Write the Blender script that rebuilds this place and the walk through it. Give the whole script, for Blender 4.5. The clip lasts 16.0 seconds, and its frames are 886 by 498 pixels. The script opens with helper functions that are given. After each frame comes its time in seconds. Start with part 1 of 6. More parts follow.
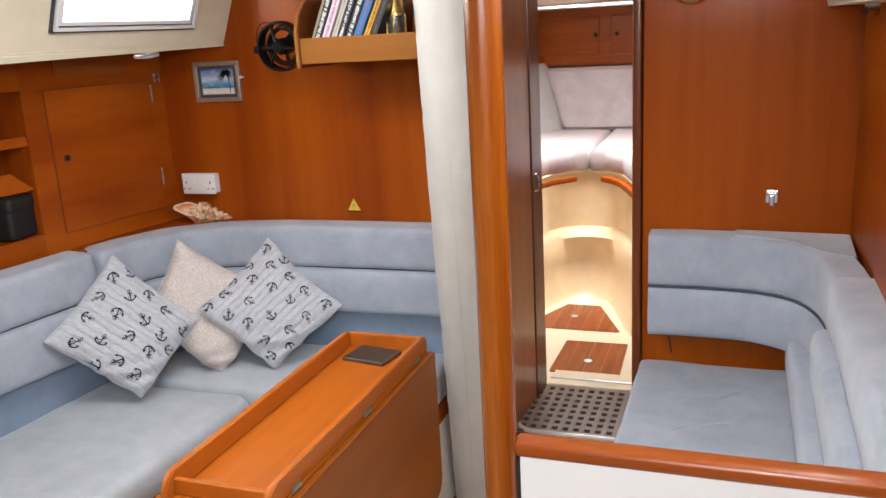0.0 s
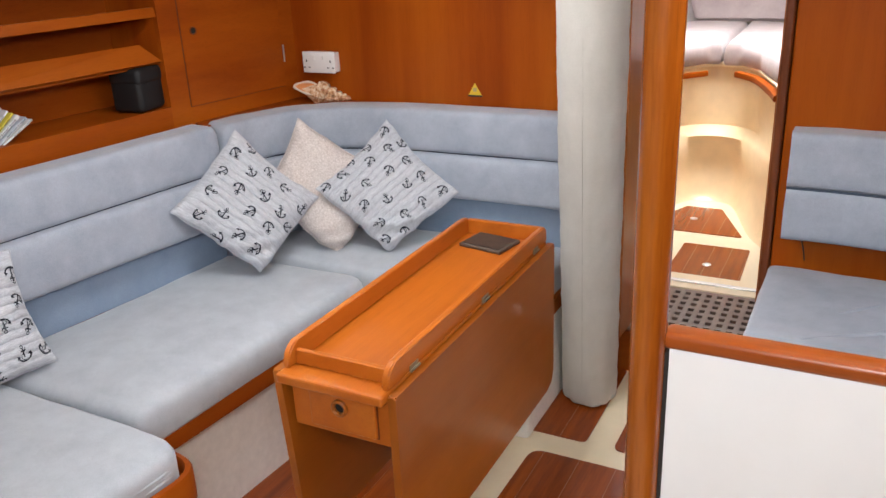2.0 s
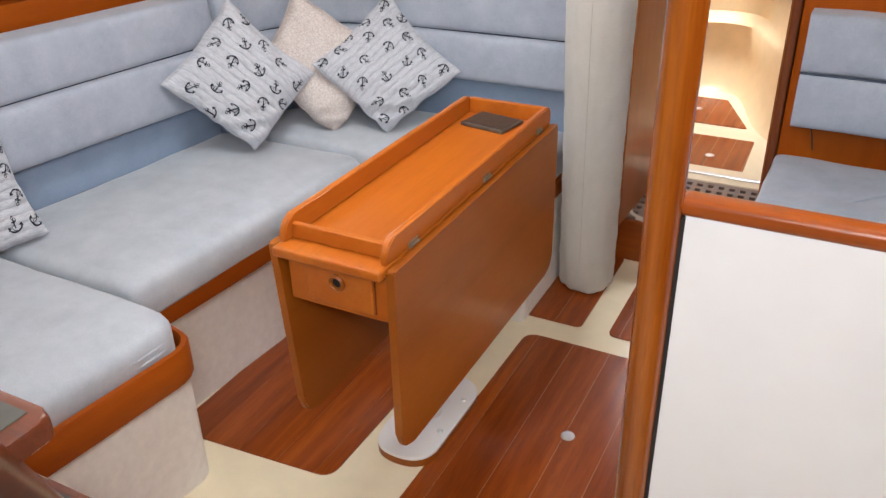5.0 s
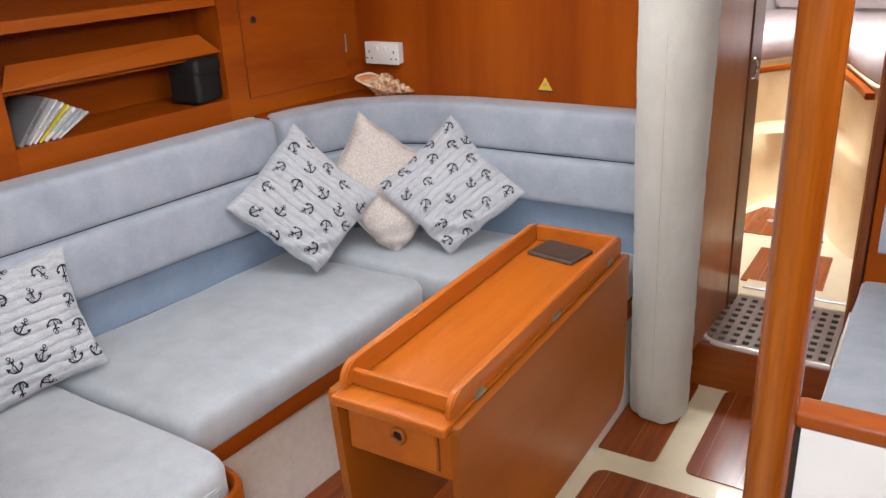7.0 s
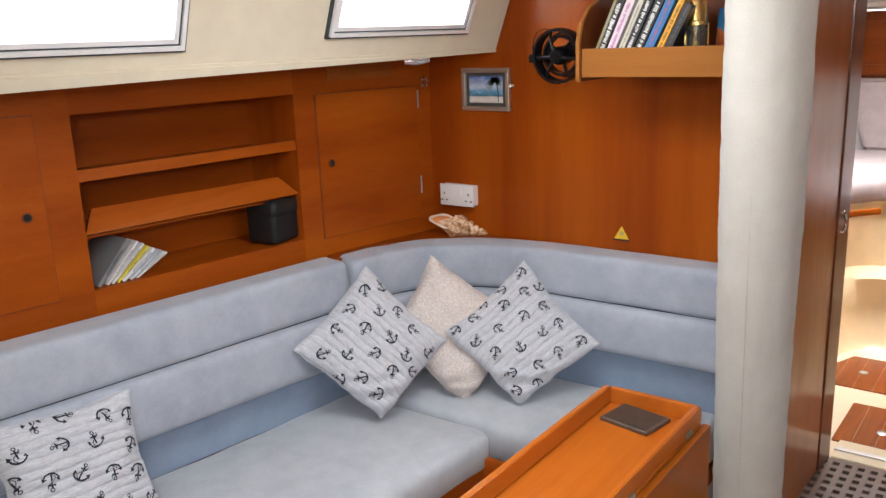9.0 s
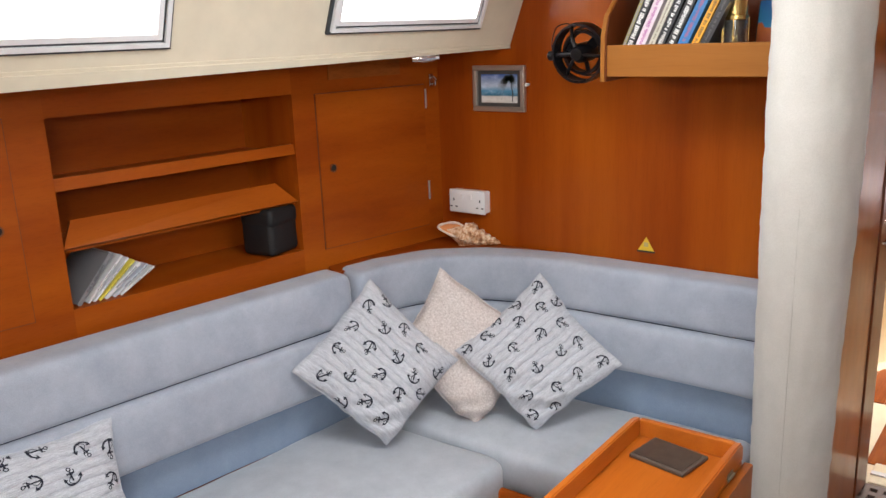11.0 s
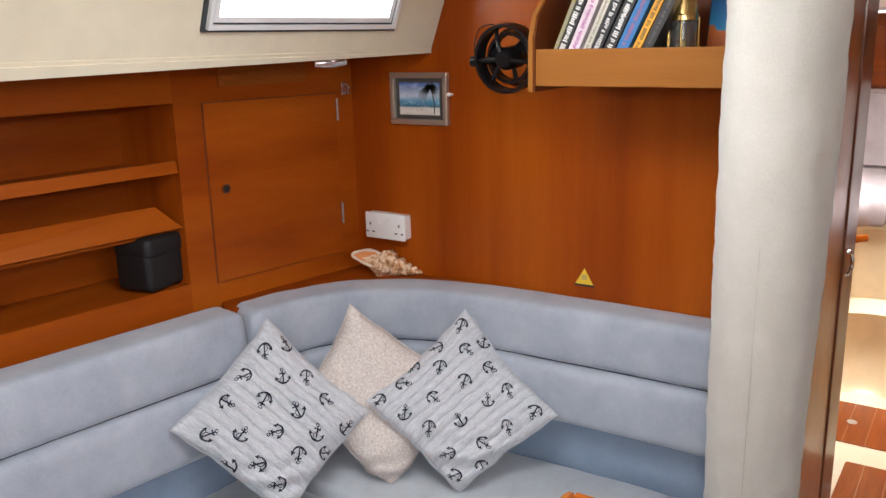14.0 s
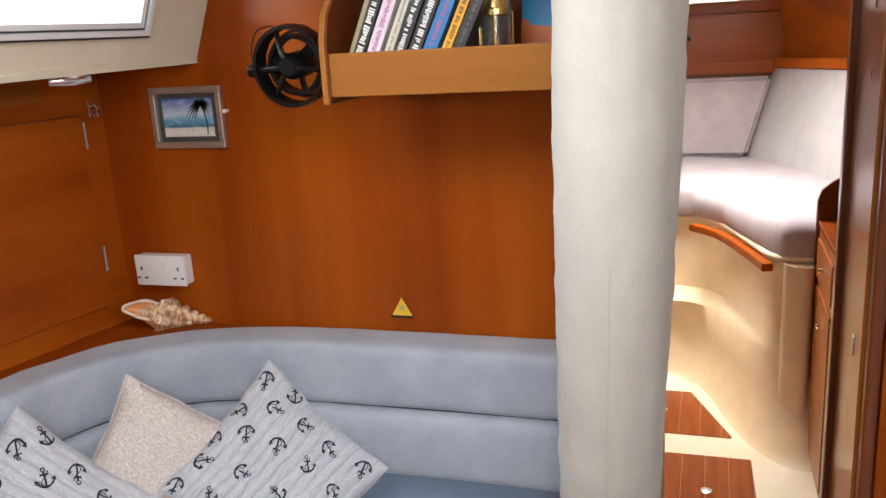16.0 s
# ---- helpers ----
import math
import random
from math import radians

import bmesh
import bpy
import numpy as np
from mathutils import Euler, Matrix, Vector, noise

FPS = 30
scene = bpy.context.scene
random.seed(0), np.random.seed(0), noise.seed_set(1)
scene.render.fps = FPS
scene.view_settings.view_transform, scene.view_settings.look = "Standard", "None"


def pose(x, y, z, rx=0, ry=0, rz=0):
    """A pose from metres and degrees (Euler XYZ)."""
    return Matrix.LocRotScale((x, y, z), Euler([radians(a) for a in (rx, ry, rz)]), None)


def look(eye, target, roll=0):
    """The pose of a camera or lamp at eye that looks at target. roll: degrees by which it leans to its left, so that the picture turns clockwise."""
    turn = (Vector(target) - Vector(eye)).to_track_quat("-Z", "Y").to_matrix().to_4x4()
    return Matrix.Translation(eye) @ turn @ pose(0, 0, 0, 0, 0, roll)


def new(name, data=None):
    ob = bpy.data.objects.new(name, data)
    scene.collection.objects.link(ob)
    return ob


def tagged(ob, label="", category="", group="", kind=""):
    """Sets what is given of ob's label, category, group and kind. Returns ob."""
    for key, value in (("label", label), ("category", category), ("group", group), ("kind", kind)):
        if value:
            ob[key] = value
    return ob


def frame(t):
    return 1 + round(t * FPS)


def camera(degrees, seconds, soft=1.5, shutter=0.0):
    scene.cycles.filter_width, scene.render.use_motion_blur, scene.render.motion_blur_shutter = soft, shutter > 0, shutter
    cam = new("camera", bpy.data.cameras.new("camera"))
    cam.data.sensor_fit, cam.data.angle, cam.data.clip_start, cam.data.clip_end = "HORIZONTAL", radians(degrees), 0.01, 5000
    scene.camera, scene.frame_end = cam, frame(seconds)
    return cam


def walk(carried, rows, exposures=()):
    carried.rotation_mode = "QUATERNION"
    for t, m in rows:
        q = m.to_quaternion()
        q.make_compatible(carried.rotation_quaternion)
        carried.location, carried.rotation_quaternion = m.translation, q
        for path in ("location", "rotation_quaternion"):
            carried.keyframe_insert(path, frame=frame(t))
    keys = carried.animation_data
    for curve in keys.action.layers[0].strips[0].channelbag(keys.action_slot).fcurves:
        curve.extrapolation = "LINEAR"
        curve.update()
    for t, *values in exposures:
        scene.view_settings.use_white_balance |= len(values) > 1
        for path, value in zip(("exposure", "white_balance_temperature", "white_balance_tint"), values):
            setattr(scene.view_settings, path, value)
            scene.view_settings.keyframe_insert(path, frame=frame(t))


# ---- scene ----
cam = camera(56.1, 16.0)
PATH = [
    (0, (-0.026, -0.001, 1.643), (-0.689, 1.818, 1.143), -3.2),
    (0.5, (-0.042, 0.004, 1.639), (-0.767, 1.794, 1.12), -3.0),
    (1, (-0.062, 0.01, 1.629), (-0.865, 1.751, 1.058), -2.8),
    (1.5, (-0.08, 0.022, 1.616), (-0.934, 1.712, 0.971), -2.8),
    (2, (-0.095, 0.03, 1.6), (-0.965, 1.679, 0.876), -2.6),
    (2.5, (-0.103, 0.029, 1.582), (-0.961, 1.644, 0.772), -1.8),
    (3, (-0.107, 0.031, 1.565), (-0.961, 1.603, 0.671), -1.6),
    (3.5, (-0.11, 0.033, 1.547), (-0.934, 1.577, 0.578), -0.9),
    (6, (-0.145, 0.084, 1.557), (-0.964, 1.66, 0.636), -1.4),
    (6.5, (-0.167, 0.114, 1.584), (-1.042, 1.705, 0.744), -2.4),
    (7, (-0.189, 0.148, 1.608), (-1.169, 1.72, 0.855), -2.7),
    (7.5, (-0.203, 0.159, 1.651), (-1.253, 1.727, 0.989), -2.3),
    (8, (-0.197, 0.187, 1.673), (-1.35, 1.711, 1.083), -1.8),
    (8.5, (-0.208, 0.205, 1.69), (-1.371, 1.742, 1.156), -1.9),
    (9, (-0.228, 0.23, 1.698), (-1.391, 1.781, 1.205), -2.2),
    (11.5, (-0.393, 0.422, 1.702), (-1.562, 1.961, 1.189), -2.2),
    (12, (-0.409, 0.466, 1.698), (-1.606, 1.984, 1.182), -2.6),
    (12.5, (-0.429, 0.538, 1.698), (-1.65, 2.039, 1.196), -1.7),
    (13, (-0.432, 0.599, 1.687), (-1.628, 2.124, 1.193), -1.6),
    (13.5, (-0.454, 0.652, 1.689), (-1.604, 2.212, 1.193), -1.3),
    (14, (-0.48, 0.716, 1.677), (-1.553, 2.332, 1.19), -1.4),
    (14.5, (-0.52, 0.759, 1.668), (-1.443, 2.457, 1.154), -1.6),
    (15, (-0.569, 0.808, 1.66), (-1.382, 2.56, 1.14), -2.9),
    (15.5, (-0.61, 0.875, 1.668), (-1.342, 2.667, 1.166), -3.8),
    (16, (-0.659, 0.949, 1.675), (-1.265, 2.789, 1.177), -3.3),
]
walk(cam, [(t, look(eye, target, lean)) for t, eye, target, lean in PATH], [(0, 0.47, 6280, 10), (3.0, 0.54, 6280, 10), (6.5, 0.54, 6280, 10), (9.0, 0.46, 6280, 10), (11.5, 0.47, 6280, 10), (16, 0.39, 6280, 10)])
COMPANION, HATCH, FOREHATCH, WINDOW, SKYGLOW, STARBOARD = 8.0, 10.0, 31.0, 1.9, 4.0, 8.5
AFTFILL = 13.5

# ---- world, sun, large lights ----
world = bpy.data.worlds.new("sky_world")
scene.world = world
world.use_nodes = True
wn = world.node_tree.nodes
sky = wn.new("ShaderNodeTexSky")
sky.sky_type = "NISHITA"
sky.sun_disc = False
sky.sun_elevation, sky.sun_rotation = radians(48), radians(-70)
wn["Background"].inputs["Strength"].default_value = 0.15
world.node_tree.links.new(sky.outputs["Color"], wn["Background"].inputs["Color"])


def area_lamp(name, m, w, h, watts, colour=(1, 0.98, 0.95)):
    """An area lamp that stands for daylight; some are added without an opening."""
    d = bpy.data.lights.new(name, "AREA")
    d.shape, d.size, d.size_y, d.energy, d.color = "RECTANGLE", w, h, watts, colour
    ob = new(name, d)
    ob.matrix_world = m
    return ob


area_lamp("companionway_daylight", look((-0.30, -0.75, 1.93), (-1.0, 1.2, 0.4)), 0.75, 0.7, COMPANION)
# the saloon hatch is unseen and assumed; lamp placed to light the seats
area_lamp("hatch_daylight", look((-1.16, 1.60, 1.975), (-1.16, 1.60, 0)), 0.5, 0.5, HATCH)
area_lamp("fore_hatch_daylight", look((-0.78, 4.40, 1.88), (-0.78, 4.25, 0)), 0.5, 0.5, FOREHATCH)
area_lamp("window_daylight_aft", look((-2.12, 1.0, 1.83), (-1.0, 1.0, 1.2)), 0.8, 0.18, WINDOW)
area_lamp("window_daylight_fore", look((-1.97, 2.22, 1.83), (-0.9, 2.0, 1.2)), 0.45, 0.18, WINDOW * 0.6)

# no starboard window is built; this lamp is added to light the port settee
area_lamp("unseen_window_fill_starboard", look((0.12, 1.3, 1.83), (-1.7, 1.5, 0.95)), 1.2, 0.2, STARBOARD)

# added fill with no known hatch; brightens the partition and settee base
area_lamp("aft_fill_light", look((0.0, -0.15, 1.95), (-1.2, 1.5, 0.6)), 0.4, 0.4, AFTFILL)

# ---- materials ----


def mat(name):
    m = bpy.data.materials.new(name)
    m.use_nodes = True
    return m, m.node_tree.nodes, m.node_tree.links, m.node_tree.nodes["Principled BSDF"]


def ramp(n, l, fac, stops):
    r = n.new("ShaderNodeValToRGB")
    els = r.color_ramp.elements
    while len(els) < len(stops):
        els.new(0.5)
    for e, (p, c) in zip(els, stops):
        e.position, e.color = p, (*c, 1)
    l.new(fac, r.inputs["Fac"])
    return r.outputs["Color"]


def coords(n, l, scale, jitter=True):
    """World position, stretched by scale, moved by each object's own random number."""
    g = n.new("ShaderNodeNewGeometry")
    mp = n.new("ShaderNodeMapping")
    mp.inputs["Scale"].default_value = scale
    l.new(g.outputs["Position"], mp.inputs["Vector"])
    if jitter:
        oi = n.new("ShaderNodeObjectInfo")
        mul = n.new("ShaderNodeMath")
        mul.operation = "MULTIPLY"
        mul.inputs[1].default_value = 7.0
        l.new(oi.outputs["Random"], mul.inputs[0])
        l.new(mul.outputs[0], mp.inputs["Location"])
    return mp.outputs["Vector"]


def noise_tex(n, l, vec, scale, detail=4, rough=0.55):
    t = n.new("ShaderNodeTexNoise")
    t.inputs["Scale"].default_value, t.inputs["Detail"].default_value, t.inputs["Roughness"].default_value = scale, detail, rough
    l.new(vec, t.inputs["Vector"])
    return t.outputs["Fac"]


def bump(n, l, bsdf, height, strength, dist=0.002):
    b = n.new("ShaderNodeBump")
    b.inputs["Strength"].default_value, b.inputs["Distance"].default_value = strength, dist
    l.new(height, b.inputs["Height"])
    l.new(b.outputs["Normal"], bsdf.inputs["Normal"])


def mixc(n, l, fac, a, b, mode="MIX", amount=None):
    m = n.new("ShaderNodeMix")
    m.data_type, m.blend_type = "RGBA", mode
    for sock, v in ((m.inputs[0], fac), (m.inputs[6], a), (m.inputs[7], b)):
        if hasattr(v, "is_output"):
            l.new(v, sock)
        elif isinstance(v, tuple):
            sock.default_value = (*v, 1)
        else:
            sock.default_value = v
    return m.outputs[2]


def wood(name, dark, mid, light, axis="z", rough=0.3, coat=0.35, fine=90.0, var=1.0, streaky=0.55, spec=0.35, broad_scale=7.0, pores=0.55):
    """Veneer: long streaks along one axis, fine pores, broad tone changes."""
    m, n, l, b = mat(name)
    k = {"x": (0.06, 1, 1), "y": (1, 0.06, 1), "z": (1, 1, 0.06)}[axis]
    v = coords(n, l, k)
    broad = noise_tex(n, l, v, broad_scale, 3)
    streak = noise_tex(n, l, v, 38.0, 5, 0.6)
    pore = noise_tex(n, l, v, fine * 3, 2)
    mixn = n.new("ShaderNodeMath")
    mixn.operation = "MULTIPLY_ADD"
    mixn.inputs[1].default_value = streaky
    l.new(streak, mixn.inputs[0])
    half = n.new("ShaderNodeMath")
    half.operation = "MULTIPLY"
    half.inputs[1].default_value = 1 - streaky
    l.new(broad, half.inputs[0])
    l.new(half.outputs[0], mixn.inputs[2])
    col = ramp(n, l, mixn.outputs[0], [(0.5 - 0.2 / var, dark), (0.5, mid), (0.5 + 0.2 / var, light)])
    pc = ramp(n, l, pore, [(0.3, (0.72, 0.68, 0.64)), (0.5, (1, 1, 1))])
    l.new(mixc(n, l, pores, col, pc, "MULTIPLY"), b.inputs["Base Color"])
    rr = n.new("ShaderNodeMapRange")
    rr.inputs["To Min"].default_value, rr.inputs["To Max"].default_value = rough - 0.07, rough + 0.1
    l.new(noise_tex(n, l, coords(n, l, (1, 1, 1)), 9.0, 3), rr.inputs["Value"])
    l.new(rr.outputs[0], b.inputs["Roughness"])
    b.inputs["Coat Weight"].default_value, b.inputs["Coat Roughness"].default_value = coat, 0.12
    b.inputs["Specular IOR Level"].default_value = spec
    bump(n, l, b, streak, 0.08, 0.0015)
    return m


def plain(name, colour, rough=0.5, metal=0.0, spread=0.06, scale=14.0, grain=0.15, grain_scale=160.0, coat=0.0):
    """A painted or moulded surface with faint mottling and fine relief."""
    m, n, l, b = mat(name)
    v = coords(n, l, (1, 1, 1))
    lo = tuple(max(0, c * (1 - spread)) for c in colour)
    hi = tuple(min(1, c * (1 + spread)) for c in colour)
    l.new(ramp(n, l, noise_tex(n, l, v, scale, 5), [(0.3, lo), (0.7, hi)]), b.inputs["Base Color"])
    b.inputs["Roughness"].default_value, b.inputs["Metallic"].default_value = rough, metal
    b.inputs["Coat Weight"].default_value = coat
    if grain:
        bump(n, l, b, noise_tex(n, l, v, grain_scale, 3), grain, 0.001)
    return m


def cloth(name, dark, light, sheen=0.4, weave=700.0, patch=6.0, bumpy=0.35, blotch=0.5):
    """Upholstery: a fine weave, brushed patches and a soft sheen."""
    m, n, l, b = mat(name)
    v = coords(n, l, (1, 1, 1))
    big = noise_tex(n, l, v, patch, 6, 0.68)
    c = ramp(n, l, big, [(0.5 - blotch * 0.4, dark), (0.5 + blotch * 0.4, light)])
    fine = noise_tex(n, l, v, weave, 2)
    fc = ramp(n, l, fine, [(0.3, (0.8, 0.8, 0.8)), (0.65, (1, 1, 1))])
    l.new(mixc(n, l, 0.7, c, fc, "MULTIPLY"), b.inputs["Base Color"])
    b.inputs["Roughness"].default_value = 0.9
    b.inputs["Specular IOR Level"].default_value = 0.2
    b.inputs["Sheen Weight"].default_value, b.inputs["Sheen Roughness"].default_value = sheen, 0.4
    bump(n, l, b, fine, bumpy, 0.001)
    return m


VENEER = wood("mahogany_veneer_upright", (0.25, 0.042, 0.002), (0.325, 0.063, 0.003), (0.40, 0.092, 0.005), "z", 0.40, 0.13, var=1.4, streaky=0.12, spec=0.10, broad_scale=5.0, pores=0.25)
VENEER_Y = wood("mahogany_veneer_lengthwise", (0.235, 0.041, 0.002), (0.305, 0.061, 0.003), (0.375, 0.087, 0.005), "y", 0.42, 0.08, var=1.3, streaky=0.18, spec=0.12, broad_scale=5.0, pores=0.3)
VENEER_X = wood("mahogany_veneer_crosswise", (0.19, 0.036, 0.003), (0.26, 0.055, 0.005), (0.32, 0.078, 0.008), "x", 0.30, 0.2)
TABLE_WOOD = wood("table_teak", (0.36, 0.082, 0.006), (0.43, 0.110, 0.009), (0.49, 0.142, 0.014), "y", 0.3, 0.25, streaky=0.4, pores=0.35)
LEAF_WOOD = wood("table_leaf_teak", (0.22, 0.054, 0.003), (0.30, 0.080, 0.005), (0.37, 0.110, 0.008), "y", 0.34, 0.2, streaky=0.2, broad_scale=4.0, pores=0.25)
POST_WOOD = wood("pillar_varnish", (0.115, 0.022, 0.002), (0.185, 0.042, 0.003), (0.27, 0.074, 0.007), "z", 0.22, 0.45, var=1.4)
# paler copy of the mahogany veneer: light reflected in the passage is in its colour
PASSAGE_WOOD_LIT = wood("passage_veneer_lit_copy", (0.29, 0.082, 0.012), (0.37, 0.112, 0.019), (0.44, 0.145, 0.028), "z", 0.30, 0.25, streaky=0.25, pores=0.25)
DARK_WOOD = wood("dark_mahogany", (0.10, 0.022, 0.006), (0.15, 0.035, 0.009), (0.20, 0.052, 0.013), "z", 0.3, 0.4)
FLOOR_TEAK = wood("sole_teak", (0.155, 0.028, 0.0035), (0.25, 0.049, 0.006), (0.345, 0.078, 0.010), "y", 0.2, 0.3, var=1.2, broad_scale=4.0)
STEP_WOOD = wood("dark_varnished_step", (0.075, 0.016, 0.004), (0.125, 0.028, 0.007), (0.18, 0.045, 0.010), "x", 0.36, 0.12)
PLATE_WOOD = wood("lighter_plywood_plate", (0.24, 0.066, 0.010), (0.29, 0.085, 0.014), (0.33, 0.105, 0.019), "y", 0.5, 0.04, spec=0.1)
SHELF_WOOD = wood("pale_oak_shelf", (0.25, 0.092, 0.015), (0.295, 0.112, 0.020), (0.335, 0.130, 0.025), "x", 0.42, 0.08, streaky=0.2, spec=0.15, pores=0.2, var=0.8)
CREAM = plain("cream_gelcoat", (0.80, 0.70, 0.50), 0.3, spread=0.04, grain=0.05, coat=0.2)
CREAM_FORE = plain("cream_moulding", (0.80, 0.63, 0.40), 0.32, spread=0.05, grain=0.04, coat=0.2)
LINING = plain("cream_vinyl_lining", (0.63, 0.57, 0.44), 0.6, spread=0.05, grain=0.12)
CEILING = plain("pale_headlining", (0.78, 0.75, 0.67), 0.7, spread=0.03)
WHITE_PANEL = plain("white_laminate", (0.62, 0.62, 0.63), 0.38, spread=0.02, grain=0.03)
CARPET_PANEL = plain("off_white_carpet_lining", (0.85, 0.83, 0.79), 0.9, spread=0.05, scale=40, grain=0.4, grain_scale=240)
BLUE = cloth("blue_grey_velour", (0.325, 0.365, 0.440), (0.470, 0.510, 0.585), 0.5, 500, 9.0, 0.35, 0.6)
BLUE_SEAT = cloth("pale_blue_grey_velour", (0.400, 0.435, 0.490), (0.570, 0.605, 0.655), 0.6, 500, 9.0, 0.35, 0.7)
BLUE_DEEP = cloth("deep_blue_velour", (0.25, 0.33, 0.455), (0.32, 0.40, 0.52), 0.3, 500, 7.0)
PIPING = plain("dark_blue_piping", (0.055, 0.075, 0.11), 0.8)
PINK = cloth("pinkish_beige_weave", (0.41, 0.345, 0.345), (0.51, 0.44, 0.435), 0.2, 420, 9.0, 0.5)
CREAM_SEAT = cloth("pale_lilac_berth_cloth", (0.41, 0.375, 0.355), (0.50, 0.46, 0.44), 0.2, 420, 7.0, 0.3)
CANVAS = cloth("off_white_canvas", (0.49, 0.475, 0.43), (0.60, 0.585, 0.54), 0.2, 520, 7.0, 0.4, 0.8)


def slub_cotton(name, dark, light):
    """Ribbed cotton: uneven threads that run along the ribs, and a coarse weave."""
    m, n, l, b = mat(name)
    uv = n.new("ShaderNodeUVMap")
    uv.uv_map = "cloth"
    mp = n.new("ShaderNodeMapping")
    mp.inputs["Scale"].default_value = (14, 130, 1)
    l.new(uv.outputs["UV"], mp.inputs["Vector"])
    thread = noise_tex(n, l, mp.outputs["Vector"], 1.0, 4, 0.7)
    c = ramp(n, l, thread, [(0.32, dark), (0.62, light)])
    v = coords(n, l, (1, 1, 1))
    fine = noise_tex(n, l, v, 420, 2)
    fc = ramp(n, l, fine, [(0.3, (0.76, 0.77, 0.79)), (0.6, (1, 1, 1))])
    # darker along each groove between ribs: the groove's shade is put into the colour
    sp = n.new("ShaderNodeSeparateXYZ")
    l.new(uv.outputs["UV"], sp.inputs[0])
    turn = n.new("ShaderNodeMath")
    turn.operation = "MULTIPLY"
    turn.inputs[1].default_value = math.pi * 14
    l.new(sp.outputs["Y"], turn.inputs[0])
    wave = n.new("ShaderNodeMath")
    wave.operation = "SINE"
    l.new(turn.outputs[0], wave.inputs[0])
    size = n.new("ShaderNodeMath")
    size.operation = "ABSOLUTE"
    l.new(wave.outputs[0], size.inputs[0])
    big = ramp(n, l, size.outputs[0], [(0.10, (0.90, 0.90, 0.91)), (0.50, (1, 1, 1))])
    l.new(mixc(n, l, 1.0, mixc(n, l, 0.8, c, fc, "MULTIPLY"), big, "MULTIPLY"), b.inputs["Base Color"])
    b.inputs["Roughness"].default_value, b.inputs["Specular IOR Level"].default_value = 0.92, 0.15
    b.inputs["Sheen Weight"].default_value = 0.15
    bump(n, l, b, thread, 0.6, 0.002)
    return m


PILLOW_BLUE = slub_cotton("grey_blue_ribbed_cotton", (0.43, 0.455, 0.50), (0.67, 0.69, 0.735))
PILLOW_PINK = cloth("pale_pink_boucle", (0.50, 0.43, 0.40), (0.80, 0.745, 0.715), 0.1, 210, 190.0, 1.8, 0.42)
INK = plain("navy_print", (0.012, 0.016, 0.030), 0.85, grain=0.3)
FRAME_ALU = plain("satin_anodised_frame", (0.76, 0.77, 0.78), 0.3, 0.15, 0.04)
DULL_HINGE = plain("dull_hinge_metal", (0.38, 0.33, 0.24), 0.4, 0.8, 0.15)
ALU = plain("brushed_aluminium", (0.72, 0.73, 0.74), 0.3, 1.0, 0.05)
CHROME = plain("chrome", (0.82, 0.82, 0.83), 0.12, 1.0, 0.02, grain=0)
BRASS = plain("polished_brass", (0.80, 0.55, 0.20), 0.22, 1.0, 0.06, grain=0.05)
BLACK = plain("black_plastic", (0.012, 0.012, 0.013), 0.35, grain=0.2)
RUBBER = plain("dark_rubber_seal", (0.03, 0.035, 0.04), 0.6)
SOCKET_WHITE = plain("white_plastic", (0.78, 0.77, 0.76), 0.3, spread=0.01, grain=0)
GREY = plain("grey_worn_pad", (0.075, 0.072, 0.060), 0.7, spread=0.2, scale=30)
GRATE = plain("brown_plastic_grate", (0.16, 0.11, 0.09), 0.35, spread=0.12)
# black that stands for the shade in holes and gaps
VOID = plain("void_shade", (0.01, 0.009, 0.008), 0.9)
GAP_WOOD = plain("dark_joint", (0.12, 0.024, 0.003), 0.6)
LINE = plain("pale_seam_strip", (0.40, 0.17, 0.07), 0.5)


def colour(name, c, rough=0.5):
    return plain(name, c, rough, spread=0.08, grain=0.1)


m_glass, n_, l_, b_ = mat("window_glass")
b_.inputs["Base Color"].default_value = (0.95, 0.97, 0.97, 1)
b_.inputs["Roughness"].default_value, b_.inputs["Transmission Weight"].default_value, b_.inputs["IOR"].default_value = 0.02, 1.0, 1.05
GLASS = m_glass
m_sky, n_, l_, b_ = mat("overcast_sky_glow")
b_.inputs["Base Color"].default_value = (0.9, 0.9, 0.9, 1)
b_.inputs["Emission Color"].default_value = (0.97, 0.985, 1.0, 1)
b_.inputs["Emission Strength"].default_value = SKYGLOW
SKYCARD = m_sky

# ---- builders ----
PLACED = {}


def thing(name, at, label="", category="", group="", kind=""):
    """An Empty at the thing's base that holds its parts."""
    ob = new(name)
    ob.empty_display_size = 0.05
    ob.location = at
    PLACED[ob] = Matrix.Translation(at)
    return tagged(ob, label, category, group, kind)


